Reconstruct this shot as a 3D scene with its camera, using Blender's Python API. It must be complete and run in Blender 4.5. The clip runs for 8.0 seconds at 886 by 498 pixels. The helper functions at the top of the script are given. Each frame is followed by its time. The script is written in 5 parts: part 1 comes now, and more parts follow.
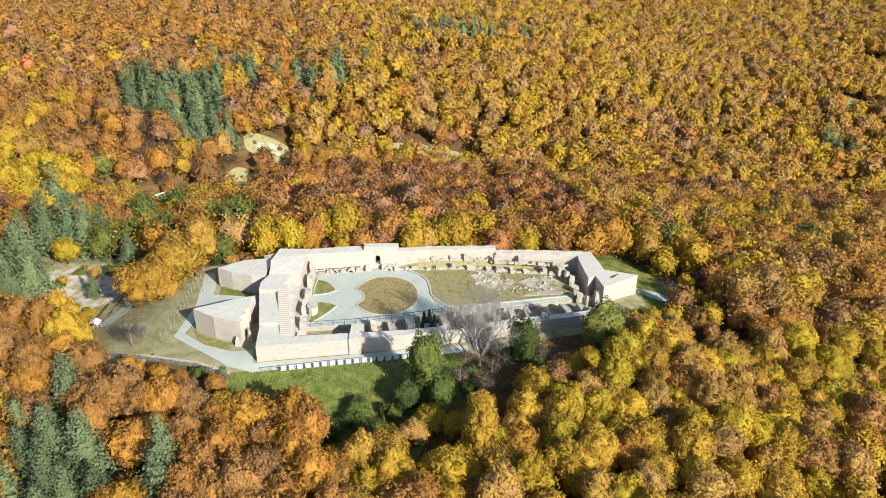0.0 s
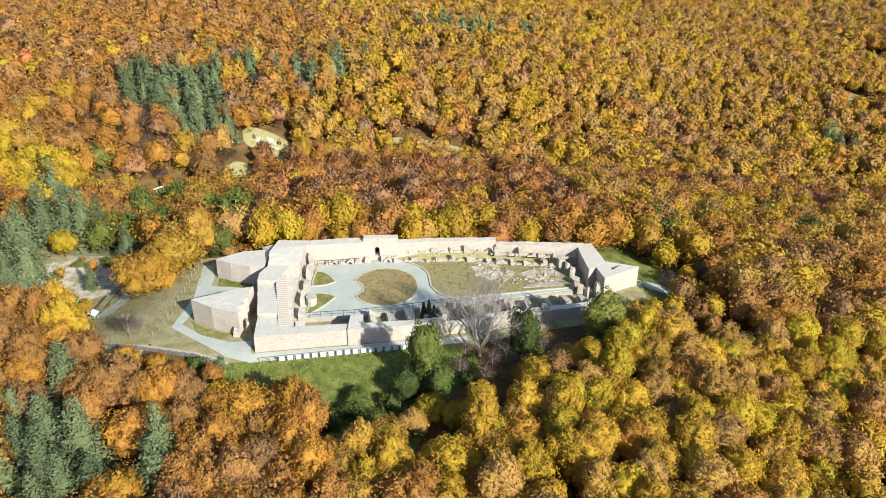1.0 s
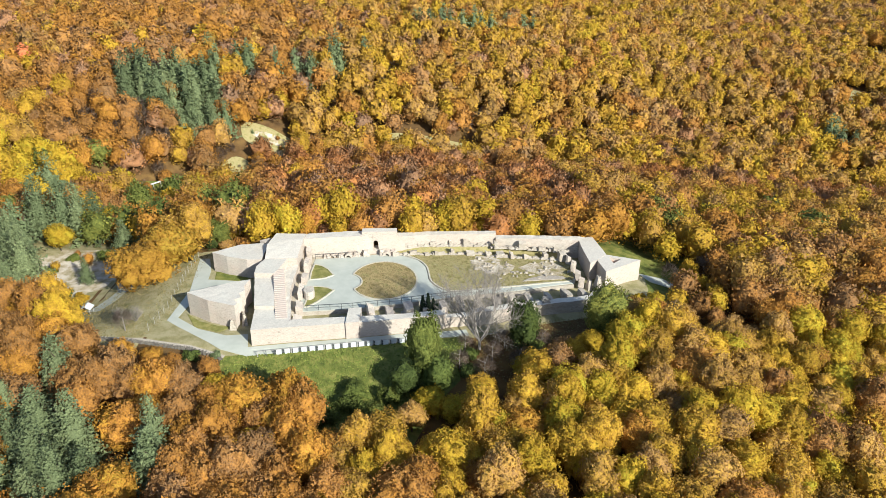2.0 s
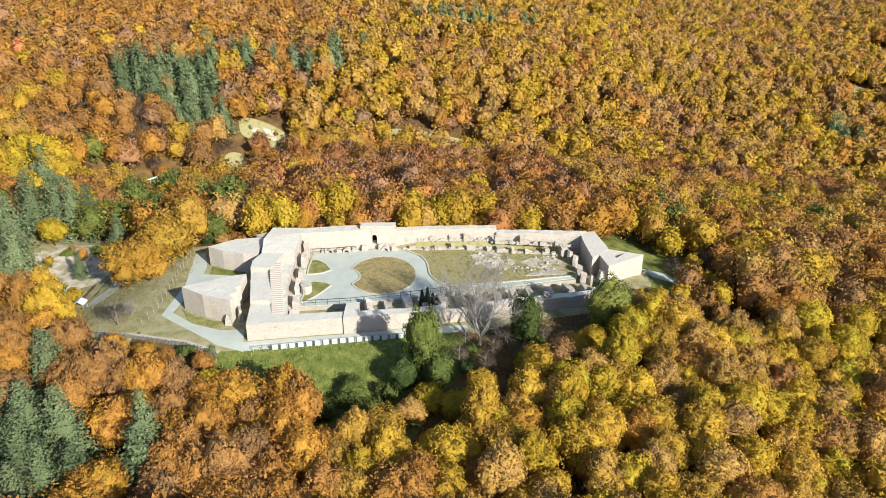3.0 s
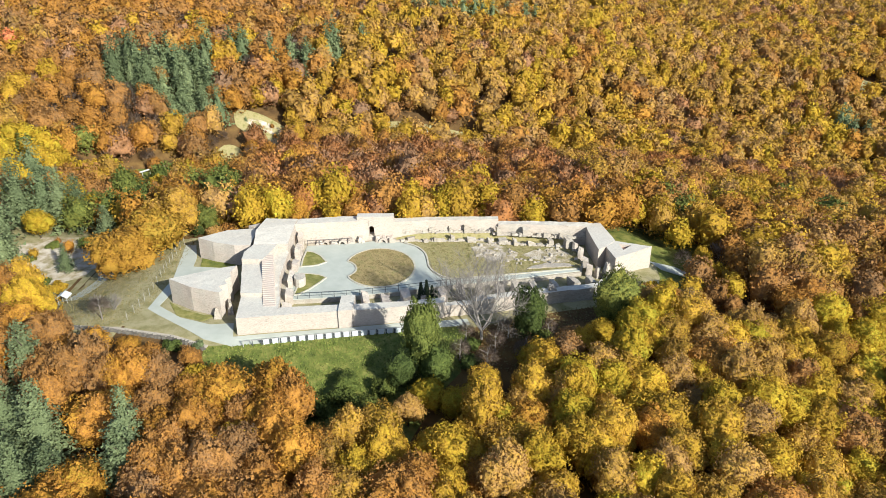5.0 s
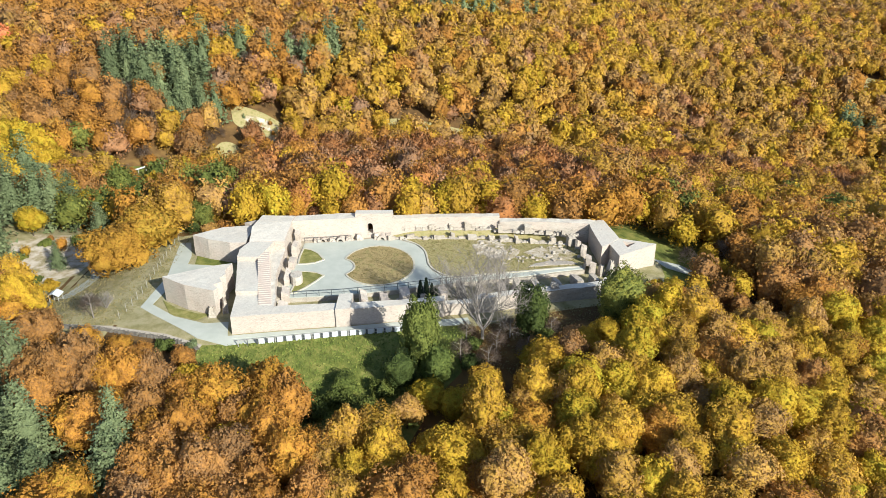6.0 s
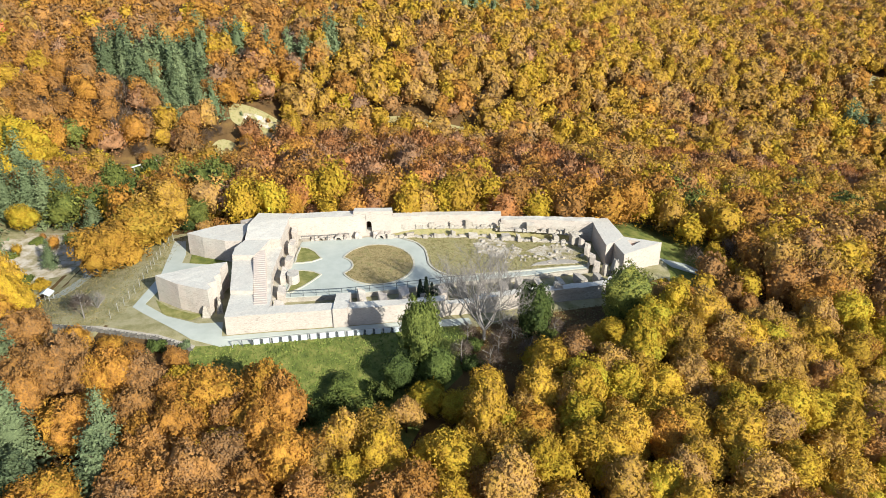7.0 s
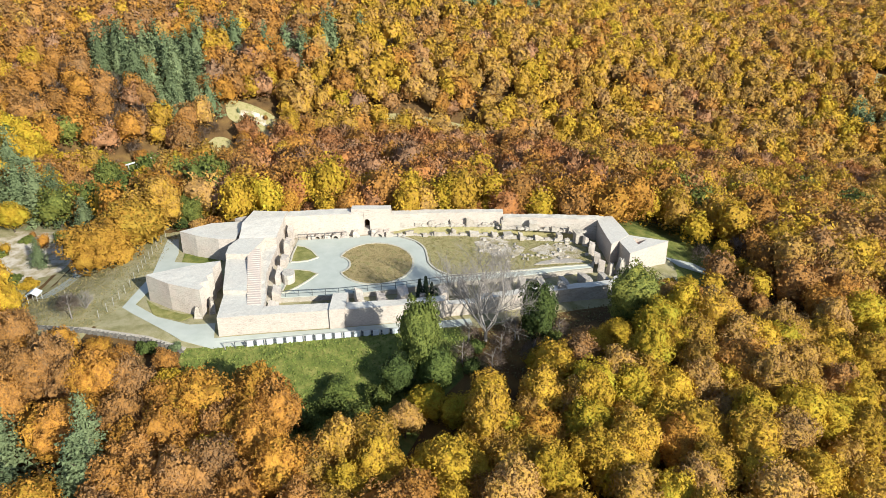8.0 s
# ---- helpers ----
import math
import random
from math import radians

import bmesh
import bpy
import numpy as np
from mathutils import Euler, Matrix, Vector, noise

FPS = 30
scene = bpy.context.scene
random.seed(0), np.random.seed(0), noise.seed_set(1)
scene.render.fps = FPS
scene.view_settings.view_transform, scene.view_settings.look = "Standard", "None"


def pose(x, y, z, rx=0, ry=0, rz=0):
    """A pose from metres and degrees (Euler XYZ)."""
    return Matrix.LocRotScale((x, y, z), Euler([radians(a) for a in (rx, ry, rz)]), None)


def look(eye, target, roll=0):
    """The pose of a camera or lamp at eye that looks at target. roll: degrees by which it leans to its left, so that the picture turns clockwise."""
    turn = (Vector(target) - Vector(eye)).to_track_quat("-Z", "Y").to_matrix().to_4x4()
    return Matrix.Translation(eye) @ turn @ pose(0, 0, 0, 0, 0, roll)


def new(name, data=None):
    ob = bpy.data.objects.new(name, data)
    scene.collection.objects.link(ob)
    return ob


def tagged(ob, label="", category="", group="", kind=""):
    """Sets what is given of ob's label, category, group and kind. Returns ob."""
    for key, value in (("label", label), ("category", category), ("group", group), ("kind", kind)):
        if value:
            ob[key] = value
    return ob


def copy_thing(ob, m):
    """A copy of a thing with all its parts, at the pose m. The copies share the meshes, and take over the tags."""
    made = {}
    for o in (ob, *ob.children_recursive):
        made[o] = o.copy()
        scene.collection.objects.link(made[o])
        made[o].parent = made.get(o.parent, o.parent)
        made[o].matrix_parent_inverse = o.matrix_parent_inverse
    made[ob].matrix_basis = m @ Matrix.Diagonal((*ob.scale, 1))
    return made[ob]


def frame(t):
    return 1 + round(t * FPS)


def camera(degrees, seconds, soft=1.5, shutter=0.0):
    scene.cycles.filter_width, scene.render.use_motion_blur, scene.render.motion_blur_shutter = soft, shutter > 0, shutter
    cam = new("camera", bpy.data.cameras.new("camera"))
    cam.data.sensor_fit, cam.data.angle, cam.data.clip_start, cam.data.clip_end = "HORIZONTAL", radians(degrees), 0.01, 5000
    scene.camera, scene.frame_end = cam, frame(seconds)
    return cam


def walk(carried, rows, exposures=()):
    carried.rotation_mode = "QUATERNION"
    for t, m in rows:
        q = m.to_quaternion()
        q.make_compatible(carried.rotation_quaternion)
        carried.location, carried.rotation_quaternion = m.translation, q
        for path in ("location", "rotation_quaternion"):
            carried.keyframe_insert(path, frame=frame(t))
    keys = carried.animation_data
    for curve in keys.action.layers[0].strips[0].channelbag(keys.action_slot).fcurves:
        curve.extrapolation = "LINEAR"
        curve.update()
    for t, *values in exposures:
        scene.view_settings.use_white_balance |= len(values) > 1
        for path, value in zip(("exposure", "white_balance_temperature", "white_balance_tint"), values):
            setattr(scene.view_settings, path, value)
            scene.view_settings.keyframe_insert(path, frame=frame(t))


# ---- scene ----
cam = camera(62.0, 8.0, soft=0.75)
# seconds, place in metres, small turns of the gimbal in degrees
TILT = -26.0
ROWS = [
    (0.00, 10.432, -120.186, 68.949, 0.000, -0.016, 0.014),
    (0.25, 10.427, -120.203, 68.442, -0.001, -0.014, 0.015),
    (0.50, 10.442, -120.194, 67.959, -0.002, -0.012, 0.016),
    (0.75, 10.469, -120.147, 67.489, -0.003, -0.010, 0.017),
    (1.00, 10.503, -120.052, 67.026, -0.004, -0.008, 0.018),
    (1.25, 10.539, -119.905, 66.562, -0.004, -0.006, 0.019),
    (1.50, 10.575, -119.704, 66.095, -0.005, -0.004, 0.020),
    (2.00, 10.637, -119.140, 65.142, -0.006, 0.001, 0.023),
    (2.50, 10.685, -118.386, 64.161, -0.007, 0.006, 0.026),
    (3.00, 10.718, -117.480, 63.164, -0.007, 0.011, 0.029),
    (3.50, 10.742, -116.470, 62.167, -0.007, 0.016, 0.032),
    (4.00, 10.762, -115.397, 61.190, -0.007, 0.022, 0.036),
    (4.50, 10.780, -114.293, 60.251, -0.006, 0.027, 0.040),
    (5.00, 10.797, -113.173, 59.362, -0.005, 0.033, 0.044),
    (5.50, 10.808, -112.036, 58.526, -0.004, 0.039, 0.049),
    (6.00, 10.809, -110.864, 57.733, -0.002, 0.045, 0.054),
    (6.50, 10.797, -109.625, 56.962, 0.000, 0.052, 0.059),
    (7.00, 10.774, -108.279, 56.181, 0.002, 0.059, 0.065),
    (7.50, 10.752, -106.786, 55.341, 0.005, 0.066, 0.071),
    (8.00, 10.760, -105.118, 54.385, 0.008, 0.073, 0.077),
]
walk(cam, [(t, pose(x, y, z, 90 + TILT) @ pose(0, 0, 0, a, b, c)) for t, x, y, z, a, b, c in ROWS])

# ---- light ----
world = bpy.data.worlds.new("sky")
scene.world = world
world.use_nodes = True
SUN = Vector((0.575, -0.69, 0.455)).normalized()
sky = world.node_tree.nodes.new("ShaderNodeTexSky")
sky.sky_type = "NISHITA"
sky.sun_disc = False
sky.sun_elevation = math.asin(SUN.z)
sky.sun_rotation = math.atan2(SUN.x, SUN.y)
sky.altitude = 700
sky.air_density, sky.dust_density = 1.0, 1.0
background = world.node_tree.nodes["Background"]
background.inputs["Strength"].default_value = 0.12
world.node_tree.links.new(sky.outputs["Color"], background.inputs["Color"])

sun_data = bpy.data.lights.new("sun", "SUN")
sun_data.energy, sun_data.angle, sun_data.color = 5.0, radians(0.53), (1.0, 0.985, 0.885)
sun = new("sun", sun_data)
sun.matrix_world = look(SUN * 300, (0, 0, 0))
scene.view_settings.exposure = 0.64


# ---- materials ----
class Nodes:
    """A small builder for node materials."""

    def __init__(self, name, rough=0.85, spec=0.25):
        self.mat = bpy.data.materials.new(name)
        self.mat.use_nodes = True
        self.tree = self.mat.node_tree
        self.bsdf = self.tree.nodes["Principled BSDF"]
        self.bsdf.inputs["Roughness"].default_value = rough
        self.bsdf.inputs["Specular IOR Level"].default_value = spec

    def put(self, kind, **inputs):
        node = self.tree.nodes.new(kind)
        for key, value in inputs.items():
            key = key.replace("_", " ")
            if isinstance(value, bpy.types.NodeSocket):
                self.tree.links.new(value, node.inputs[key])
            else:
                node.inputs[key].default_value = value
        return node

    def where(self, scale=(1, 1, 1)):
        geo = self.tree.nodes.new("ShaderNodeNewGeometry")
        m = self.put("ShaderNodeMapping", Vector=geo.outputs["Position"], Scale=scale)
        return m.outputs["Vector"]

    def noise(self, scale, detail=4.0, vec=None, rough=0.55):
        n = self.put("ShaderNodeTexNoise", Scale=scale, Detail=detail, Roughness=rough)
        self.tree.links.new(vec or self.where(), n.inputs["Vector"])
        return n.outputs["Fac"]

    def ramp(self, fac, stops):
        r = self.tree.nodes.new("ShaderNodeValToRGB")
        while len(r.color_ramp.elements) < len(stops):
            r.color_ramp.elements.new(0.5)
        for e, (p, c) in zip(r.color_ramp.elements, stops):
            e.position, e.color = p, (*c, 1)
        self.tree.links.new(fac, r.inputs["Fac"])
        return r.outputs["Color"]

    def mix(self, fac, a, b, how="MIX"):
        n = self.tree.nodes.new("ShaderNodeMix")
        n.data_type, n.blend_type = "RGBA", how
        for key, value in ((0, fac), (6, a), (7, b)):
            if isinstance(value, bpy.types.NodeSocket):
                self.tree.links.new(value, n.inputs[key])
            else:
                n.inputs[key].default_value = value if key == 0 else (*value, 1)
        return n.outputs[2]

    def math(self, how, a, b=0.0, c=0.0):
        n = self.tree.nodes.new("ShaderNodeMath")
        n.operation = how
        for i, value in enumerate((a, b, c)):
            if isinstance(value, bpy.types.NodeSocket):
                self.tree.links.new(value, n.inputs[i])
            else:
                n.inputs[i].default_value = value
        return n.outputs[0]

    def bump(self, height, strength=0.4, distance=0.05):
        b = self.put("ShaderNodeBump", Height=height, Strength=strength, Distance=distance)
        self.tree.links.new(b.outputs["Normal"], self.bsdf.inputs["Normal"])

    def colour(self, socket):
        self.tree.links.new(socket, self.bsdf.inputs["Base Color"])
        return self.mat


def leaf_material(name, stops, joined, fine=3.4):
    """Autumn leaves: the tint of the tree, patches within it, leaf to leaf change and painted shade between tufts."""
    n = Nodes(name, 0.6, 0.08)
    geo = n.tree.nodes.new("ShaderNodeNewGeometry")
    if joined:
        a = n.tree.nodes.new("ShaderNodeAttribute")
        a.attribute_name = "tint"
        own = a.outputs["Fac"]
    else:
        own = n.tree.nodes.new("ShaderNodeObjectInfo").outputs["Random"]
    island = geo.outputs["Random Per Island"]
    patch = n.noise(0.5, 3.0)
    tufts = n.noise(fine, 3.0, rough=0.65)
    fac = n.math("MULTIPLY_ADD", own, 0.64, 0.13)
    fac = n.math("ADD", fac, n.math("MULTIPLY_ADD", patch, 0.42, -0.21))
    fac = n.math("ADD", fac, n.math("MULTIPLY_ADD", island, 0.2, -0.1))
    fac = n.math("ADD", fac, n.math("MULTIPLY_ADD", tufts, 0.5, -0.25))
    col = n.ramp(fac, stops)
    each = n.math("FRACT", n.math("MULTIPLY", own, 37.7))
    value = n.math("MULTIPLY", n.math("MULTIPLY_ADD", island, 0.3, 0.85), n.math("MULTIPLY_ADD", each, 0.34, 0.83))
    # shade of the gaps between tufts put into the colour, dark where the bump dips
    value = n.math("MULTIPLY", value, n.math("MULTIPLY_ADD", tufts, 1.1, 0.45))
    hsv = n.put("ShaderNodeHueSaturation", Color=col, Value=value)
    n.colour(hsv.outputs["Color"])
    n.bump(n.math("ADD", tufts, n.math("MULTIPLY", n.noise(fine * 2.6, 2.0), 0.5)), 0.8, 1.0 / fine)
    out = n.tree.nodes["Material Output"]
    tr = n.put("ShaderNodeBsdfTranslucent", Color=hsv.outputs["Color"])
    mixed = n.put("ShaderNodeMixShader", Fac=0.16)
    n.tree.links.new(n.bsdf.outputs[0], mixed.inputs[1])
    n.tree.links.new(tr.outputs[0], mixed.inputs[2])
    n.tree.links.new(mixed.outputs[0], out.inputs["Surface"])
    return n.mat


LEAF_STOPS = {
    "gold": [(0.0, (0.355, 0.21, 0.10)), (0.25, (0.415, 0.243, 0.065)), (0.5, (0.455, 0.272, 0.034)), (0.75, (0.45, 0.311, 0.03)), (1.0, (0.31, 0.322, 0.036))],
    "amber": [(0.0, (0.36, 0.175, 0.04)), (0.5, (0.39, 0.215, 0.034)), (1.0, (0.27, 0.245, 0.035))],
    "rust": [(0.0, (0.28, 0.172, 0.09)), (0.3, (0.345, 0.177, 0.06)), (0.6, (0.40, 0.188, 0.038)), (0.85, (0.43, 0.227, 0.035)), (1.0, (0.41, 0.288, 0.04))],
    "russet": [(0.0, (0.345, 0.222, 0.14)), (0.35, (0.41, 0.21, 0.10)), (0.65, (0.44, 0.183, 0.06)), (1.0, (0.46, 0.255, 0.05))],
    "coral": [(0.0, (0.55, 0.16, 0.07)), (1.0, (0.62, 0.24, 0.10))],
    "olive": [(0.0, (0.05, 0.075, 0.026)), (0.4, (0.09, 0.118, 0.03)), (0.75, (0.145, 0.165, 0.04)), (1.0, (0.27, 0.25, 0.05))],
    "juniper": [(0.0, (0.02, 0.032, 0.018)), (0.5, (0.035, 0.05, 0.028)), (1.0, (0.055, 0.07, 0.035))],
    "pine": [(0.0, (0.11, 0.145, 0.07)), (0.5, (0.165, 0.205, 0.10)), (1.0, (0.23, 0.27, 0.13))],
    "bare": [(0.0, (0.23, 0.165, 0.13)), (0.5, (0.32, 0.24, 0.19)), (1.0, (0.41, 0.32, 0.255))],
}
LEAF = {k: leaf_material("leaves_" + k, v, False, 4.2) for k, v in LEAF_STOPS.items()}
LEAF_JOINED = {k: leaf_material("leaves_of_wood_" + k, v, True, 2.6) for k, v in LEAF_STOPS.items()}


def bark_material(name, a, b):
    n = Nodes(name, 0.9, 0.1)
    grain = n.noise(3.0, 6.0, n.where((1, 1, 0.2)))
    n.bump(grain, 0.6, 0.03)
    return n.colour(n.ramp(grain, [(0.3, a), (0.7, b)]))


def stone_material(name, pale, warm, grey, bump=0.5, marks=0.6):
    """Pale restored rubble masonry: courses of stones, pink and grey stains."""
    n = Nodes(name, 0.9, 0.15)
    big = n.noise(0.22, 3.0)
    mid = n.noise(1.1, 6.0, n.where((1, 1, 3.0)), 0.7)
    cells = n.put("ShaderNodeTexVoronoi", Scale=1.0)
    n.tree.links.new(n.where((4.2, 4.2, 7.5)), cells.inputs["Vector"])
    tone = n.ramp(big, [(0.3, pale), (0.55, warm), (0.75, pale)])
    tone = n.mix(n.math("MULTIPLY", n.ramp(mid, [(0.46, (0, 0, 0)), (0.70, (1, 1, 1))]), 0.5), tone, grey)
    stones = n.put("ShaderNodeHueSaturation", Color=tone)
    each = n.put("ShaderNodeSeparateColor", Color=cells.outputs["Color"]).outputs[0]
    n.tree.links.new(n.math("MULTIPLY", n.math("MULTIPLY_ADD", cells.outputs["Distance"], -0.14, 1.02), n.math("MULTIPLY_ADD", each, 0.11, 0.93)), stones.inputs["Value"])
    spots = n.noise(1.9, 6.0, n.where((1, 1, 3.6)), 0.72)
    where = n.ramp(n.noise(0.16, 2.0), [(0.42, (0.25, 0.25, 0.25)), (0.60, (1, 1, 1))])
    worn = n.math("MULTIPLY", n.ramp(spots, [(0.55, (0, 0, 0)), (0.63, (1, 1, 1))]), where)
    tone2 = n.mix(n.math("MULTIPLY", worn, marks), stones.outputs["Color"], tuple(0.45 * c for c in grey))
    fine = n.noise(9.0, 5.0)
    n.bump(n.math("ADD", n.math("MULTIPLY", cells.outputs["Distance"], -0.8), n.math("MULTIPLY", fine, 0.6)), bump, 0.08)
    return n.colour(tone2)


def speckled(name, stops, scale, bump=0.3, rough=0.9, fine=14.0, depth=0.03):
    n = Nodes(name, rough, 0.15)
    a = n.noise(scale, 5.0)
    b = n.noise(fine, 6.0)
    mixed = n.math("ADD", n.math("MULTIPLY", a, 0.65), n.math("MULTIPLY", b, 0.35))
    n.bump(b, bump, depth)
    return n.colour(n.ramp(mixed, stops))


M = {
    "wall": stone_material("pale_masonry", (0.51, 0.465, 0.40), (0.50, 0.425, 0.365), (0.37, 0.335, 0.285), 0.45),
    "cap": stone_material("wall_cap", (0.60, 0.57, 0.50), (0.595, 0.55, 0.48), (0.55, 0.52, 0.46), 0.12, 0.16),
    "ruin": stone_material("weathered_masonry", (0.49, 0.45, 0.385), (0.43, 0.375, 0.31), (0.25, 0.23, 0.20), 0.9),
    "step": speckled("worn_brick_step", [(0.3, (0.50, 0.41, 0.345)), (0.6, (0.55, 0.465, 0.40)), (0.8, (0.60, 0.53, 0.465))], 2.0),
    "brick": speckled("thin_brick", [(0.3, (0.42, 0.24, 0.17)), (0.6, (0.55, 0.36, 0.27)), (0.8, (0.6, 0.45, 0.36))], 2.0),
    "path": speckled("grey_path", [(0.3, (0.37, 0.395, 0.345)), (0.55, (0.44, 0.46, 0.41)), (0.75, (0.50, 0.51, 0.45))], 0.5, 0.15),
    "kerb": speckled("kerb_stone", [(0.3, (0.42, 0.39, 0.31)), (0.7, (0.55, 0.51, 0.42))], 2.0),
    "dirt": speckled("pale_earth", [(0.3, (0.30, 0.25, 0.18)), (0.55, (0.46, 0.41, 0.32)), (0.75, (0.58, 0.54, 0.46))], 0.7, 0.6, depth=0.08),
    "worn": speckled("worn_earth", [(0.36, (0.20, 0.19, 0.075)), (0.44, (0.33, 0.275, 0.16)), (0.51, (0.48, 0.41, 0.315)), (0.60, (0.60, 0.54, 0.45))], 0.55, 0.7, depth=0.08),
    "grass": speckled("green_grass", [(0.36, (0.07, 0.095, 0.025)), (0.5, (0.15, 0.17, 0.04)), (0.62, (0.25, 0.235, 0.07))], 0.6, 0.8, depth=0.08),
    "lawn": speckled("mown_grass", [(0.36, (0.13, 0.14, 0.04)), (0.5, (0.21, 0.205, 0.065)), (0.62, (0.29, 0.26, 0.10))], 0.9, 0.8, depth=0.06),
    "meadow": speckled("sandy_meadow", [(0.34, (0.17, 0.165, 0.065)), (0.46, (0.27, 0.24, 0.12)), (0.56, (0.36, 0.32, 0.19)), (0.66, (0.24, 0.23, 0.10)), (0.74, (0.44, 0.39, 0.27))], 0.45, 0.8, depth=0.08),
    "brown": speckled("browned_grass", [(0.34, (0.15, 0.13, 0.05)), (0.43, (0.27, 0.205, 0.09)), (0.52, (0.38, 0.29, 0.145)), (0.60, (0.24, 0.215, 0.08)), (0.70, (0.46, 0.36, 0.22))], 0.6, 0.8, depth=0.08),
    "dry": speckled("dry_grass", [(0.34, (0.16, 0.16, 0.05)), (0.43, (0.27, 0.24, 0.095)), (0.51, (0.38, 0.32, 0.165)), (0.59, (0.25, 0.24, 0.085)), (0.69, (0.47, 0.41, 0.28))], 0.8, 0.8, depth=0.08),
    "litter": speckled("leaf_litter", [(0.3, (0.055, 0.035, 0.018)), (0.5, (0.13, 0.075, 0.03)), (0.7, (0.24, 0.15, 0.05))], 0.25, 0.8, depth=0.1),
    "bark": bark_material("brown_bark", (0.05, 0.038, 0.028), (0.14, 0.11, 0.085)),
    "grey_bark": bark_material("grey_bark", (0.17, 0.15, 0.135), (0.32, 0.29, 0.26)),
    "slate": speckled("dark_field_stone", [(0.3, (0.06, 0.055, 0.05)), (0.55, (0.14, 0.13, 0.115)), (0.75, (0.26, 0.24, 0.21))], 2.0, 0.5),
    "panel": speckled("white_panel", [(0.3, (0.50, 0.54, 0.56)), (0.7, (0.62, 0.66, 0.67))], 3.0, 0.05, 0.5),
    "steel": speckled("dark_steel", [(0.3, (0.05, 0.055, 0.06)), (0.7, (0.10, 0.11, 0.11))], 3.0, 0.05, 0.45),
    "post": speckled("grey_post", [(0.3, (0.32, 0.31, 0.29)), (0.7, (0.45, 0.44, 0.41))], 3.0, 0.05, 0.6),
    # near-black colour that stands in for the shade inside the niches
    "dark": speckled("painted_niche_shade", [(0.3, (0.02, 0.018, 0.016)), (0.7, (0.05, 0.045, 0.04))], 2.0),
}


# ---- mesh helpers ----
def part(name, bm, material, parent=None, label=""):
    """Links a bmesh as one mesh object, under a thing or a part."""
    me = bpy.data.meshes.new(name)
    bmesh.ops.recalc_face_normals(bm, faces=bm.faces[:])
    bm.to_mesh(me)
    bm.free()
    me.materials.append(material)
    ob = new(name, me)
    ob.parent = parent
    return tagged(ob, label)


def sheet_mesh(name, corners, faces, normals, material, tint=None):
    """One smooth mesh from arrays of corners and triangles."""
    me = bpy.data.meshes.new(name)
    me.vertices.add(len(corners))
    me.vertices.foreach_set("co", np.ascontiguousarray(corners, dtype=np.float32).ravel())
    me.loops.add(3 * len(faces))
    me.loops.foreach_set("vertex_index", np.ascontiguousarray(faces, dtype=np.int32).ravel())
    me.polygons.add(len(faces))
    me.polygons.foreach_set("loop_start", np.arange(0, 3 * len(faces), 3, dtype=np.int32))
    me.polygons.foreach_set("loop_total", np.full(len(faces), 3, dtype=np.int32))
    me.polygons.foreach_set("use_smooth", np.ones(len(faces), bool))
    if tint is not None:
        at = me.attributes.new("tint", "FLOAT", "POINT")
        at.data.foreach_set("value", tint.astype(np.float32))
    me.update(calc_edges=True)
    if normals is not None:
        me.normals_split_custom_set_from_vertices(np.ascontiguousarray(normals, dtype=np.float32))
    me.materials.append(material)
    return me


def leaf_mesh(name, leaves, material):
    """One mesh from an array of loose triangles (n, 3, 3)."""
    return sheet_mesh(name, leaves.reshape(-1, 3), np.arange(3 * len(leaves)).reshape(-1, 3), None, material)


def prism(bm, outline, low, high):
    """A solid from a plan outline; low and high are heights or functions of x, y."""
    lo = low if callable(low) else (lambda x, y: low)
    hi = high if callable(high) else (lambda x, y: high)
    a = [bm.verts.new((x, y, lo(x, y))) for x, y in outline]
    b = [bm.verts.new((x, y, hi(x, y))) for x, y in outline]
    k = len(outline)
    bm.faces.new(a[::-1])
    top = bm.faces.new(b)
    for i in range(k):
        bm.faces.new((a[i], a[(i + 1) % k], b[(i + 1) % k], b[i]))
    return top


def roughen(bm, cell, amount, seed=0.0, freq=0.6):
    """Cuts long edges down and pushes the corners about, so that masonry is uneven."""
    bmesh.ops.triangulate(bm, faces=[f for f in bm.faces if len(f.verts) > 4])
    for _ in range(5):
        long = [e for e in bm.edges if e.calc_length() > cell]
        if not long:
            break
        bmesh.ops.subdivide_edges(bm, edges=long, cuts=1, use_grid_fill=True)
        bmesh.ops.triangulate(bm, faces=[f for f in bm.faces if len(f.verts) > 4])
    for v in bm.verts:
        d = noise.noise_vector(v.co * freq + Vector((seed, 3.1 * seed, 0)))
        e = noise.noise_vector(v.co * 2.3 + Vector((seed, 0, 7)))
        v.co += d * amount + e * amount * 0.5


def box(bm, x0, y0, z0, x1, y1, z1, turn=0.0):
    m = Matrix.Translation(((x0 + x1) / 2, (y0 + y1) / 2, (z0 + z1) / 2)) @ Matrix.Rotation(turn, 4, "Z") @ Matrix.Diagonal((x1 - x0, y1 - y0, z1 - z0, 1))
    return bmesh.ops.create_cube(bm, size=1.0, matrix=m)["verts"]


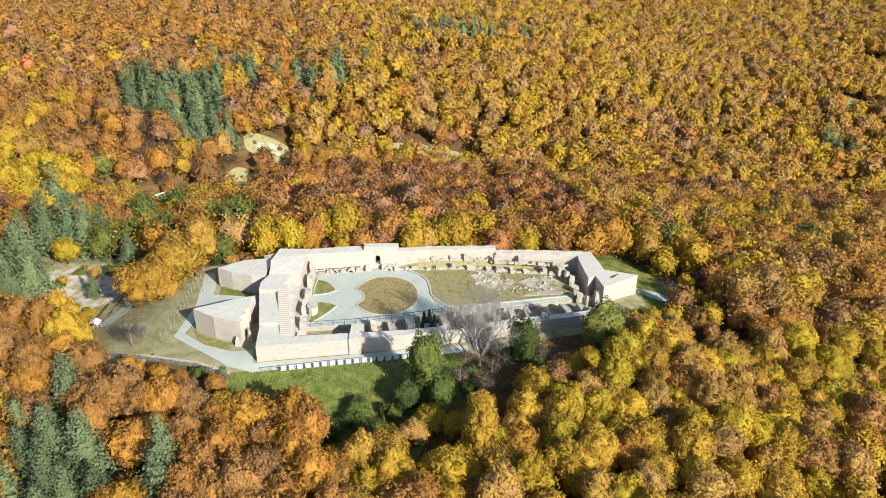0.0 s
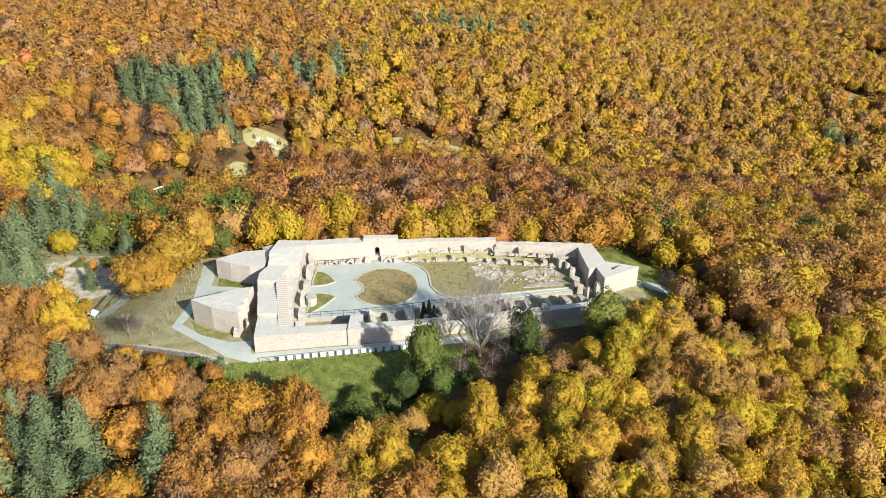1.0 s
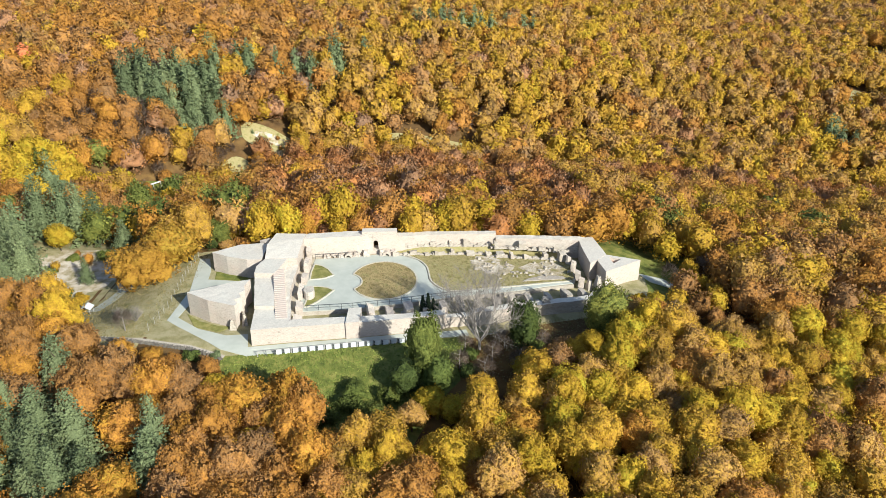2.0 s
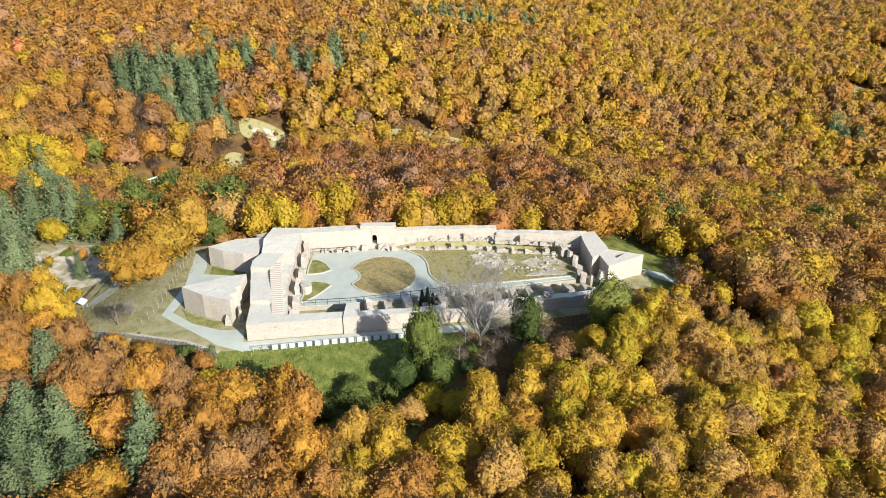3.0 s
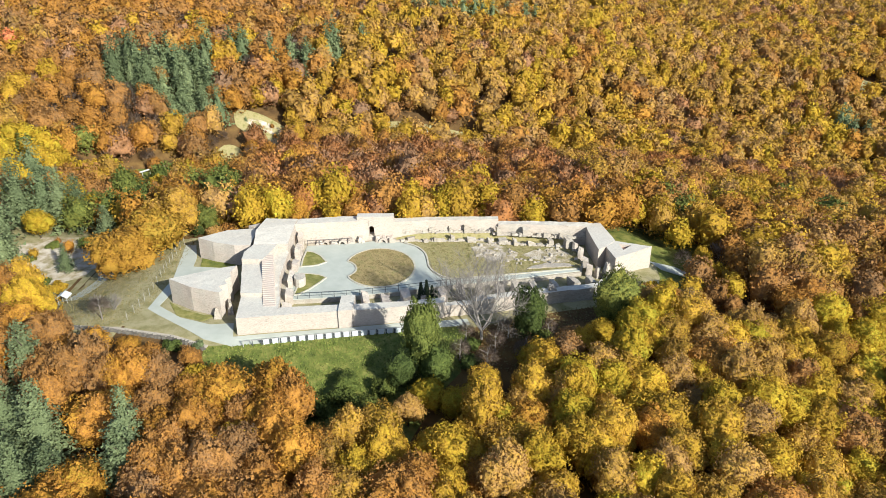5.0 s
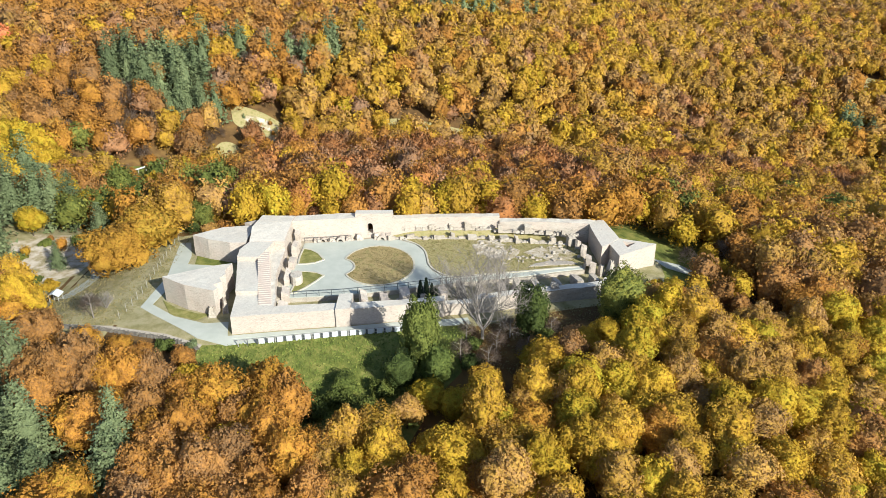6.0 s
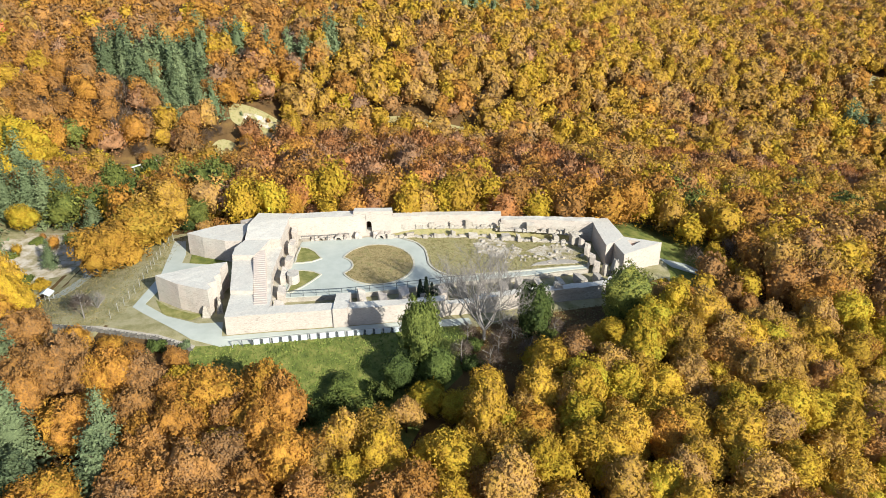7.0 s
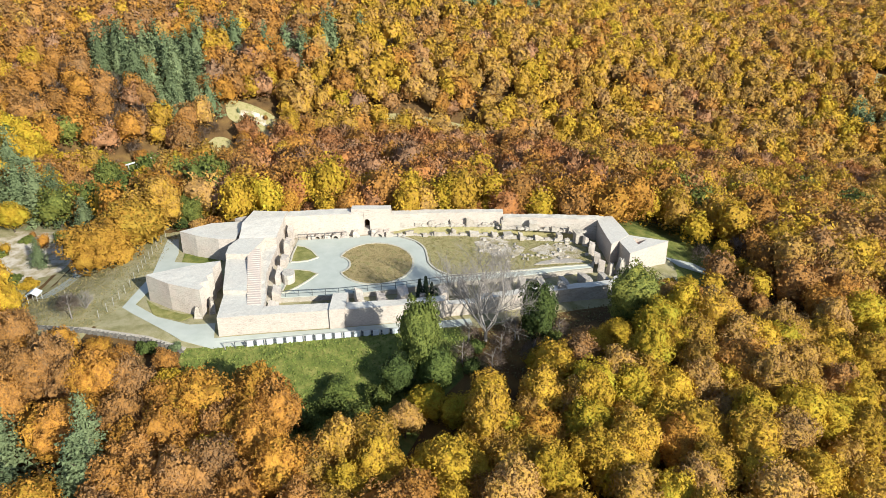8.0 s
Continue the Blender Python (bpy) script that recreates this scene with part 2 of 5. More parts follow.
def limb(bm, a, b, ra, rb, sides=6):
    """A tapered round bar from a to b."""
    a, b = Vector(a), Vector(b)
    turn = (b - a).to_track_quat("Z", "Y").to_matrix()
    spokes = [turn @ Vector((math.cos(6.28319 * i / sides), math.sin(6.28319 * i / sides), 0)) for i in range(sides)]
    low, high = [bm.verts.new(a + s * ra) for s in spokes], [bm.verts.new(b + s * rb) for s in spokes]
    bm.faces.new(low[::-1])
    bm.faces.new(high)
    for i in range(sides):
        j = (i + 1) % sides
        bm.faces.new((low[i], low[j], high[j], high[i]))


def inside(x, y, outline):
    """Which of the points lie in a plan outline."""
    x, y = np.asarray(x, float), np.asarray(y, float)
    odd = np.zeros(x.shape, bool)
    for (x0, y0), (x1, y1) in zip(outline, outline[1:] + outline[:1]):
        cross = (y0 > y) != (y1 > y)
        with np.errstate(divide="ignore", invalid="ignore"):
            odd ^= cross & (x < (x1 - x0) * (y - y0) / (y1 - y0 if y1 != y0 else 1e-9) + x0)
    return odd


def smooth(a, b, v):
    """0 below a, 1 above b, with a soft step between."""
    k = np.clip((v - a) / (b - a), 0.0, 1.0)
    return k * k * (3 - 2 * k)


def softplus(v, w):
    return w * np.logaddexp(0.0, v / w)


def ground(x, y):
    """Height of the bare ground: a spur with the fort on it, a valley behind, a wooded hill beyond."""
    x, y = np.asarray(x, float), np.asarray(y, float)
    valley = -16.5 - 0.075 * np.clip(x, 0, 220)
    # the spur: the fort's terrace, its flanks and the slope in front
    spur = -0.9 - 0.03 * np.clip(x, -45, 60)
    spur = spur - 3.2 * smooth(-19, -34, y) * smooth(60, 10, x) - 0.05 * np.clip(-34 - y, 0, 40)
    spur = spur - 2.7 * smooth(18, 40, y) - 2.5 * smooth(44, 62, x) - 0.11 * np.clip(x - 62, 0, 120)
    spur = spur - 2.2 * smooth(25, 60, x) * smooth(-12, -30, y)
    spur = spur - 5.5 * smooth(-38, -58, x) * smooth(-25, 0, y)
    bend = 0.45 * np.clip(-12 - x, 0, 45) * smooth(8, 45, y)  # the gully swings round the spur's western end
    z = valley + (spur - valley) * smooth(108, 31, y + bend)
    # the hill across the valley: steep at its foot in the west, gentle in the east
    foot = 120.7 + 0.283 * np.clip(x, -20, 150) + 0.7 * np.clip(x + 20, -100, 0)
    west = smooth(125, -35, x)
    up = softplus(y - foot, 6.0)
    z = z + (0.50 + 0.34 * west) * 32.0 * (1 - np.exp(-up / 32.0)) + (0.065 - 0.03 * west) * up
    z = z + 0.3 * softplus(-(x + 72), 5.0) * smooth(12, 34, y) * smooth(95, 50, y)
    z = z + 0.8 * np.sin(0.071 * x + 1.3) * np.sin(0.063 * y + 0.4) * smooth(30, 70, np.hypot(x - 8, y))
    return z


# ---- ground ----
def spread_axis(low, high, step, far):
    """Even steps from low to high, then ever wider ones out to far."""
    inner = np.arange(low, high + 0.01, step)
    outer = np.cumsum(step * 1.35 ** np.arange(1, 30))
    outer = outer[outer < far]
    return np.concatenate([low - outer[::-1], inner, high + outer])


gx, gy = spread_axis(-140, 300, 2.5, 3500), spread_axis(-160, 420, 2.5, 3500)
XX, YY = np.meshgrid(gx, gy, indexing="ij")
ZZ = ground(XX, YY)
co = np.stack([XX, YY, ZZ], -1).reshape(-1, 3)
ids = np.arange(len(co)).reshape(XX.shape)
faces = np.stack([ids[:-1, :-1], ids[1:, :-1], ids[1:, 1:], ids[:-1, 1:]], -1).reshape(-1, 4)
me = bpy.data.meshes.new("ground")
me.from_pydata(co.tolist(), [], faces.tolist())
me.materials.append(M["litter"])
me.polygons.foreach_set("use_smooth", np.ones(len(faces), bool))
tagged(new("ground", me), "brown leaf-littered woodland ground of spur, valley and hill", "ground", kind="structure")


def patch(name, outline, material, rise=0.05, step=1.0, label="", category="ground", shape=None):
    """A piece of ground cover laid over the terrain, a few centimetres proud of it."""
    level = shape or (lambda x, y: ground(x, y))
    xs, ys = [p[0] for p in outline], [p[1] for p in outline]
    bm = bmesh.new()
    top = bm.faces.new([bm.verts.new((x, y, 0)) for x, y in outline])
    for axis, lo, hi in ((0, min(xs), max(xs)), (1, min(ys), max(ys))):
        for v in np.arange(lo + step, hi, step):
            p, nrm = [0, 0, 0], [0, 0, 0]
            p[axis], nrm[axis] = v, 1
            bmesh.ops.bisect_plane(bm, geom=bm.verts[:] + bm.edges[:] + bm.faces[:], plane_co=p, plane_no=nrm)
    for v in bm.verts:
        v.co.z = float(level(v.co.x, v.co.y)) + rise + 0.03 * noise.noise(v.co * 0.7)
    rim = bmesh.ops.extrude_edge_only(bm, edges=[e for e in bm.edges if e.is_boundary])
    for v in rim["geom"]:
        if isinstance(v, bmesh.types.BMVert):
            v.co.z -= 0.4
    ob = part(name, bm, material)
    for p in ob.data.polygons:
        p.use_smooth = False
    return tagged(ob, label, category, kind="structure")



# ---- woods ----
rng = np.random.default_rng(11)


def leaf_quads(centres, normals, size, wide=0.55):
    """Small leaf sprays at the centres and facing roughly the normals."""
    n = len(centres)
    t = rng.normal(size=(n, 3))
    t -= (t * normals).sum(1, keepdims=True) * normals
    t /= np.linalg.norm(t, axis=1, keepdims=True) + 1e-9
    b = np.cross(normals, t)
    s = (size * rng.uniform(0.65, 1.35, n))[:, None]
    w = rng.uniform(0.5, 0.85, (n, 1)) * wide / 0.55
    lift = normals * s * rng.uniform(-0.3, 0.3, (n, 1))
    return np.stack([centres - t * s + lift, centres + t * s * 0.6 - b * s * w - lift, centres + t * s * 0.6 + b * s * w], 1)


def unit(v):
    return v / (np.linalg.norm(v, axis=-1, keepdims=True) + 1e-9)


def ball(cuts):
    """Corners and faces of a unit ball."""
    bm = bmesh.new()
    bmesh.ops.create_icosphere(bm, subdivisions=cuts, radius=1.0)
    bm.verts.index_update()
    corners, faces = np.array([v.co for v in bm.verts]), np.array([[v.index for v in f.verts] for f in bm.faces])
    bm.free()
    return unit(corners), faces


BALL = {k: ball(k) for k in (2, 3, 4)}


def reach(d, centres, radii, r, n):
    """How far the clumps reach along the directions d, where they go past r, and their outward normals."""
    along = d @ centres.T
    inner = radii**2 - (centres**2).sum(1) + along**2
    far = np.where((inner > 0) & (along > 0), along + np.sqrt(np.maximum(inner, 0)), 0.0)
    best = far.argmax(1)
    own = far[np.arange(len(d)), best]
    wins = own > r
    return np.where(wins, own, r), np.where(wins[:, None], unit(d * own[:, None] - centres[best]), n)


def clumped_crown(height, radius, cuts, leaves, size, loose, limbs=9, clumps=40, grain=1.0, inner=0.82):
    """A crown of leafy clumps on a few great boughs: sprays of leaves round a shaded inner mass."""
    up = unit(rng.normal(size=(limbs, 3)) + (0, 0, 0.35))
    great = up * rng.uniform(0.34, 0.60, (limbs, 1)), rng.uniform(0.28, 0.44, limbs)
    small = unit(rng.normal(size=(clumps, 3)) + (0, 0, 0.4))
    r0, _ = reach(small, *great, np.full(clumps, 0.55), small)
    little = small * (r0 * rng.uniform(0.88, 1.04, clumps))[:, None], grain * rng.uniform(0.15, 0.27, clumps)

    def form(d):
        r, n = reach(d, *great, np.full(len(d), 0.55), d)
        return reach(d, *little, r, n)

    half = height * 0.45
    body, lift = np.array((radius * 1.24, radius * 1.24, half * 1.16)), np.array((0, 0, height - half))
    d, faces = BALL[cuts]
    r, n = form(d)
    corners = d * (r * (inner + 0.04 * rng.normal(size=len(d))))[:, None] * body + lift
    faces = faces[d[faces].mean(1)[:, 2] > -0.6]
    e = unit(rng.normal(size=(leaves, 3)) + (0, 0, 0.4))
    r, m = form(e)
    at = e * (r * rng.uniform(inner + 0.04, 1.07, leaves))[:, None] * body + lift
    m = unit(m / body)
    own = unit(m + loose * rng.normal(size=m.shape))
    return joined_form(corners, faces, unit(n / body), leaf_quads(at, own, size), unit(0.45 * m + 0.7 * own))


def joined_form(corners, faces, normals, sprays, facing):
    """A crown's inner mass and its loose sprays as corners, faces and normals."""
    more = sprays.reshape(-1, 3)
    return np.concatenate([corners, more]), np.concatenate([faces, len(corners) + np.arange(len(more)).reshape(-1, 3)]), np.concatenate([normals, np.repeat(facing, 3, axis=0)])


def brush_crown(height, radius, cuts, count, length):
    """A half-leafless crown: a clumped body and many upright leafy twigs."""
    corners, faces, normals = clumped_crown(height * 0.95, radius, cuts, count // 2, length * 0.6, 0.5, 16, 40)
    d = unit(rng.normal(size=(count, 3)) + (0, 0, 0.6))
    half = height * 0.46
    at = d * rng.uniform(0.72, 0.97, (count, 1)) * (radius, radius, half) + (0, 0, height - half)
    way = unit(0.8 * d + 0.4 * rng.normal(size=d.shape) + (0, 0, 0.5))
    side = unit(np.cross(way, rng.normal(size=d.shape)))
    s = length * rng.uniform(0.6, 1.3, (count, 1))
    return joined_form(corners, faces, normals, np.stack([at - way * s * 0.5 + side * s * 0.2, at + way * s * 0.6, at - way * s * 0.5 - side * s * 0.2], 1), unit(d + 0.3 * rng.normal(size=d.shape)))


def pine_crown(height, radius, whorls, arms, per_arm, size):
    """A conifer: whorls of drooping arms that carry needle tufts."""
    q, facing = [], []
    for w in range(whorls):
        f = w / (whorls - 1)
        z = height * (0.16 + 0.82 * f)
        reach = radius * (1 - f) ** 0.8 * rng.uniform(0.85, 1.1) + 0.12 * radius
        for a in range(max(3, int(arms * (1 - 0.55 * f)))):
            turn = rng.uniform(0, 2 * np.pi)
            own = reach * rng.uniform(0.75, 1.15)
            u = np.linspace(0.3, 1.0, per_arm)[:, None]
            way = np.array([np.cos(turn), np.sin(turn), 0.0])
            c = way * own * u + np.array([0, 0, 1.0]) * (z - 0.22 * own * u + 0.14 * own * u**2)
            c = c + rng.normal(size=c.shape) * 0.09 * radius
            n = unit(np.array([0, 0, 1.0]) + 0.55 * way + 0.5 * rng.normal(size=c.shape))
            q.append(leaf_quads(c, n, size * (1.1 - 0.5 * f), 0.6))
            facing.append(unit(n + 0.45 * way))
    return np.concatenate(q), np.concatenate(facing)


def twig_crown(height, radius, count, length, wide=0.06):
    """A bare crown: thin upright twigs fanning out from within."""
    n = unit(rng.normal(size=(count, 3)) * (1, 1, 0.6) + (0, 0, 0.45))
    c = n * rng.uniform(0.3, 0.95, (count, 1)) ** 0.6 * (radius, radius, height * 0.42) + (0, 0, height * 0.5)
    way = unit(n + 0.35 * rng.normal(size=n.shape) + (0, 0, 0.35))
    side = unit(np.cross(way, rng.normal(size=n.shape)))
    s = length * rng.uniform(0.6, 1.3, (count, 1))
    return np.stack([c - way * s, c + way * s, c - way * s * 0.6 + side * s * wide * 2], 1)


def template(kind, level):
    """Corners and faces of one tree's crown, about 9 m high, in three degrees of fineness (0 is the finest)."""
    if kind == "pine":
        h, r = rng.uniform(10.5, 13.0), rng.uniform(3.0, 3.8)
        whorls, arms, per, size = ((22, 16, 11, 0.26), (16, 12, 7, 0.40), (11, 10, 5, 0.60))[level]
        if level:
            r = r * 1.25
        sprays, facing = pine_crown(h, r, whorls, arms, per, size)
        d, faces = BALL[2]
        core = d * (0.55 * r, 0.55 * r, 0.38 * h)
        core[:, :2] *= np.clip(1.15 - (core[:, 2:] + 0.38 * h) / (0.76 * h), 0.1, 1.0)
        return joined_form(core + (0, 0, 0.46 * h), faces, unit(d + (0, 0, 0.4)), sprays, facing)
    if kind == "bare":
        h, r = rng.uniform(6.5, 8.5), rng.uniform(2.3, 3.1)
        count, length, wide = ((1900, 0.5, 0.04), (760, 0.6, 0.05), (420, 0.75, 0.07))[level]
        sprays = twig_crown(h, r, count, length, wide)
        return sprays.reshape(-1, 3), np.arange(3 * len(sprays)).reshape(-1, 3), np.repeat(unit(sprays.mean(1) - (0, 0, 0.4 * h)), 3, axis=0)
    h, r = (rng.uniform(8.4, 10.2), rng.uniform(3.0, 3.7)) if level < 2 else (rng.uniform(8.6, 10.4), rng.uniform(3.2, 3.9))
    if kind == "russet":
        return brush_crown(h * 0.94, r * 1.05, 2, (1100, 520, 240)[level], (0.45, 0.54, 0.82)[level])
    cuts, leaves, size = ((3, 2300, 0.194), (2, 640, 0.315), (2, 195, 0.58))[level]
    if kind == "rust":
        return clumped_crown(h * 0.98, r * 1.05, cuts, int(leaves * 1.1), size * 0.95, (0.38, 0.42, 0.4)[level], 16, (120, 90, 70)[level], (0.7, 0.75, 0.8)[level], (0.89, 0.82, 0.79)[level])
    return clumped_crown(h, r, cuts, leaves, size, (0.36, 0.4, 0.36)[level], (12, 9, 9)[level], (85, 80, 60)[level], (0.8, 0.72, 0.75)[level], (0.89, 0.82, 0.79)[level])


def woody(height, spread=0.5, radius=0.2):
    """Trunk and main limbs in one tapered mesh."""
    bm = bmesh.new()
    limb(bm, (0, 0, -0.6), (0.1, 0.05, height * 0.45), radius, radius * 0.65, 7)
    limb(bm, (0.1, 0.05, height * 0.44), (0.05, 0.0, height * 0.86), radius * 0.65, radius * 0.2, 6)
    for k in range(6):
        a, z = k * 2.4, height * (0.3 + 0.08 * k)
        tip = (math.cos(a) * height * 0.3 * spread * 1.4, math.sin(a) * height * 0.3 * spread * 1.4, z + height * 0.2)
        limb(bm, (0.08, 0.04, z), tip, radius * 0.45, radius * 0.12, 5)
    return bm


# pine stands: centre and half-widths in plan
PINES = [(-83, 113, 12, 10), (-72, 116, 12, 13), (-64, 104, 7, 11), (-90, 120, 6, 7), (-67, 127, 6, 5), (-74, 150, 3.5, 3.5), (-59, 140, 4, 4), (-51, 136, 5, 4), (-41, 140, 8, 4), (-27, 151, 4, 6), (-16, 157, 5, 3.5),
         (-53, 106, 3.5, 3.5), (-47, 108, 4.5, 3), (-51, 89, 3, 3), (-70, 86, 2.5, 2.5), (10, 203, 12, 5), (26, 208, 8, 4), (43, 223, 9, 4), (165, 155, 6, 9), (229, 262, 12, 8), (105, 113, 3, 3),
         (-85, 52, 4, 4), (-79, 12, 7, 9), (-45, -37, 3.5, 5), (-41, -49, 9, 6), (-27, -48, 3, 3)]
FORT_ZONE = [(-44, -25.5), (-34, -29.8), (-27, -32.5), (-20, -31.2), (-12, -34), (-6, -34.8), (-2, -39), (3, -41.8), (7, -41.8), (12, -38.8), (17, -33.2), (21, -32.2), (25, -28), (29, -26), (34.5, -24.5),
             (39, -18.5), (46, -12.5), (50, -6), (53, -1), (54.5, 6), (54.0, 15), (49.5, 21.5), (44, 22), (41, 18.8), (20, 18.6), (0, 17.0), (-22, 14.6), (-30, 14), (-38, 17), (-50, 10), (-52, 2), (-58, -8)]
# open ground: centre and half-widths
OPEN = [(-61, 9, 14, 17), (-46, 107, 8, 6.5), (-51, 89, 6, 8), (11, 119, 18, 6), (47, 115.5, 9, 5), (189, 200, 15, 8), (230, 258, 14, 12), (158, 128, 8, 5)]


def in_spots(x, y, spots):
    return any(((x - cx) / rx) ** 2 + ((y - cy) / ry) ** 2 < 1 for cx, cy, rx, ry in spots)


def kind_at(x, y):
    """The sort of tree that grows at a place, and its tint from 0 to 1."""
    r, g = rng.random(), rng.random()
    wave = float(noise.noise(Vector((x * 0.03, y * 0.03, 2.0))))
    if in_spots(x + rng.normal() * 0.9, y + rng.normal() * 0.9, PINES):
        return ("pine", g) if r < 0.95 else ("gold", g)
    if y < -14:  # the slope in front
        if x < -2 + 6 * wave + 0.25 * (y + 45):
            return ("rust", 0.25 + 0.55 * g) if r < 0.87 else ("gold", 0.35 + 0.6 * g) if r < 0.95 else ("bare", g)
        return ("gold", 0.2 + 0.75 * g) if r < 0.92 else ("rust", 0.5 + 0.4 * g)
    if y < 105 - 0.2 * x and x > 44:  # the eastern flank
        return ("gold", 0.05 + 0.85 * g) if r < 0.56 else ("bare", g) if r < 0.70 else ("rust", 0.05 + 0.7 * g) if r < 0.965 else ("olive", 0.7 + 0.3 * g)
    if y < 27 and x > -30:  # the row behind the walls
        return ("gold", 0.35 + 0.6 * g) if r < 0.5 else ("rust", 0.45 + 0.5 * g) if r < 0.85 else ("russet", g)
    if y < 27:
        return ("gold", 0.1 + 0.75 * g) if r < 0.42 else ("olive", 0.5 + 0.5 * g) if r < 0.52 else ("rust", 0.2 + 0.7 * g)
    if y < 104 and x > -32 - 0.2 * (y - 30):  # the crest behind the fort
        return ("russet", 0.1 + 0.8 * g) if r < 0.66 else ("rust", 0.3 + 0.5 * g) if r < 0.84 else ("gold", 0.2 + 0.5 * g) if r < 0.89 else ("bare", g)
    if x < -84 and 50 < y < 72 and r < 0.7:  # yellow-green maples above the western pines
        return ("gold", 0.7 + 0.3 * g)
    if x < -32 and y < 80:
        return ("rust", 0.2 + 0.7 * g) if r < 0.42 else ("gold", 0.2 + 0.8 * g) if r < 0.68 else ("olive", 0.6 + 0.4 * g) if r < 0.78 else ("bare", g)
    share = 0.24 + 0.60 * smooth(-12, -55, x + 25 * wave)
    if r < share:
        return ("rust", 0.1 + 0.75 * g) if r < 0.70 * share else ("russet", 0.4 * g) if r < 0.80 * share else ("bare", g)
    return ("gold", -0.03 + 0.78 * g + 0.25 * wave) if r < 0.985 else ("bare", g)


def scatter(x0, x1, y0, y1, gap):
    """Jittered places in staggered rows."""
    for j, y in enumerate(np.arange(y0, y1, gap * 0.87)):
        for x in np.arange(x0 + (j % 2) * gap / 2, x1, gap):
            yield x + rng.uniform(-0.46, 0.46) * gap, y + rng.uniform(-0.46, 0.46) * gap


LABELS = {
    "amber": ("broad low oak with an orange-gold crown down to the ground", "tree"),
    "gold": ("deciduous tree with a dense golden-yellow autumn crown", "tree"),
    "rust": ("deciduous tree with a rust-brown and orange autumn crown", "tree"),
    "olive": ("broad tree with a still green to olive crown", "tree"),
    "pine": ("dark blue-green pine with drooping whorled branches", "tree"),
    "bare": ("small leafless tree with grey-brown twigs", "tree"),
    "russet": ("half-bare beech with a reddish-brown brush-like crown", "tree"),
}
NAMES = {"amber": "broad_oak", "gold": "oak_tree", "rust": "beech_tree", "olive": "green_tree", "pine": "pine_tree", "bare": "bare_tree", "russet": "half_bare_beech"}
originals = {}
for kind in LABELS:
    originals[kind] = []
    for v in range(4 if kind in ("gold", "rust") else 2):
        tree = tagged(new(NAMES[kind]), *LABELS[kind], group="trees of the wood")
        trunk = part("trunk", woody(8.0 if kind != "pine" else 10.5, 0.3 if kind == "pine" else 0.6), M["grey_bark" if kind == "bare" else "bark"], tree)
        crown = new("crown", sheet_mesh("crown", *template(kind, 0), LEAF[kind]))
        crown.parent = tree
        originals[kind].append([tree, 0])


def plant(kind, x, y, scale, rise=0.0, tall=1.0):
    """A tree of its own: the stored one the first time, a copy after that."""
    slot = originals[kind][int(rng.integers(len(originals[kind])))]
    m = Matrix.Translation((x, y, float(ground(x, y)) + rise)) @ Matrix.Rotation(rng.uniform(0, 6.28), 4, "Z") @ Matrix.Diagonal((scale, scale, scale * tall, 1))
    if slot[1]:
        m = m @ Matrix.Diagonal([1 / s for s in slot[0].scale] + [1])
    if slot[1] == 0:
        slot[0].matrix_basis = m
        ob = slot[0]
    else:
        ob = copy_thing(slot[0], m)
    slot[1] += 1
    return ob


# the wood in front of the fort and on its eastern flank: trees of their own
SLOPE_PINES = [(-44, -32.5), (-42.5, -42), (-37, -44), (-39, -49.5), (-32.5, -51), (-25.5, -48.5), (-45.5, -50)]
NEAR = (-62, 90, -62, -8)
near_count = 0
corners = []
for x, y in scatter(*NEAR, 4.25):
    if abs(x - 10.5) > 43 + 0.72 * (y + 62):
        corners.append((x, y))
        continue
    if inside(x, y, FORT_ZONE) or near_count >= 420 or any(math.dist((x, y), p) < 3.1 for p in SLOPE_PINES):
        continue
    kind, _ = kind_at(x, y)
    young = 0.62 if 41 < x < 62 and y > -18 else 1.0
    plant(kind, x, y, young * rng.uniform(0.7, 0.95) * (1.0 if kind != "rust" else 1.06), tall=rng.uniform(0.95, 1.18))
    near_count += 1

for x, y in SLOPE_PINES:
    plant("pine", x, y, rng.uniform(1.0, 1.2), tall=rng.uniform(0.8, 0.92))
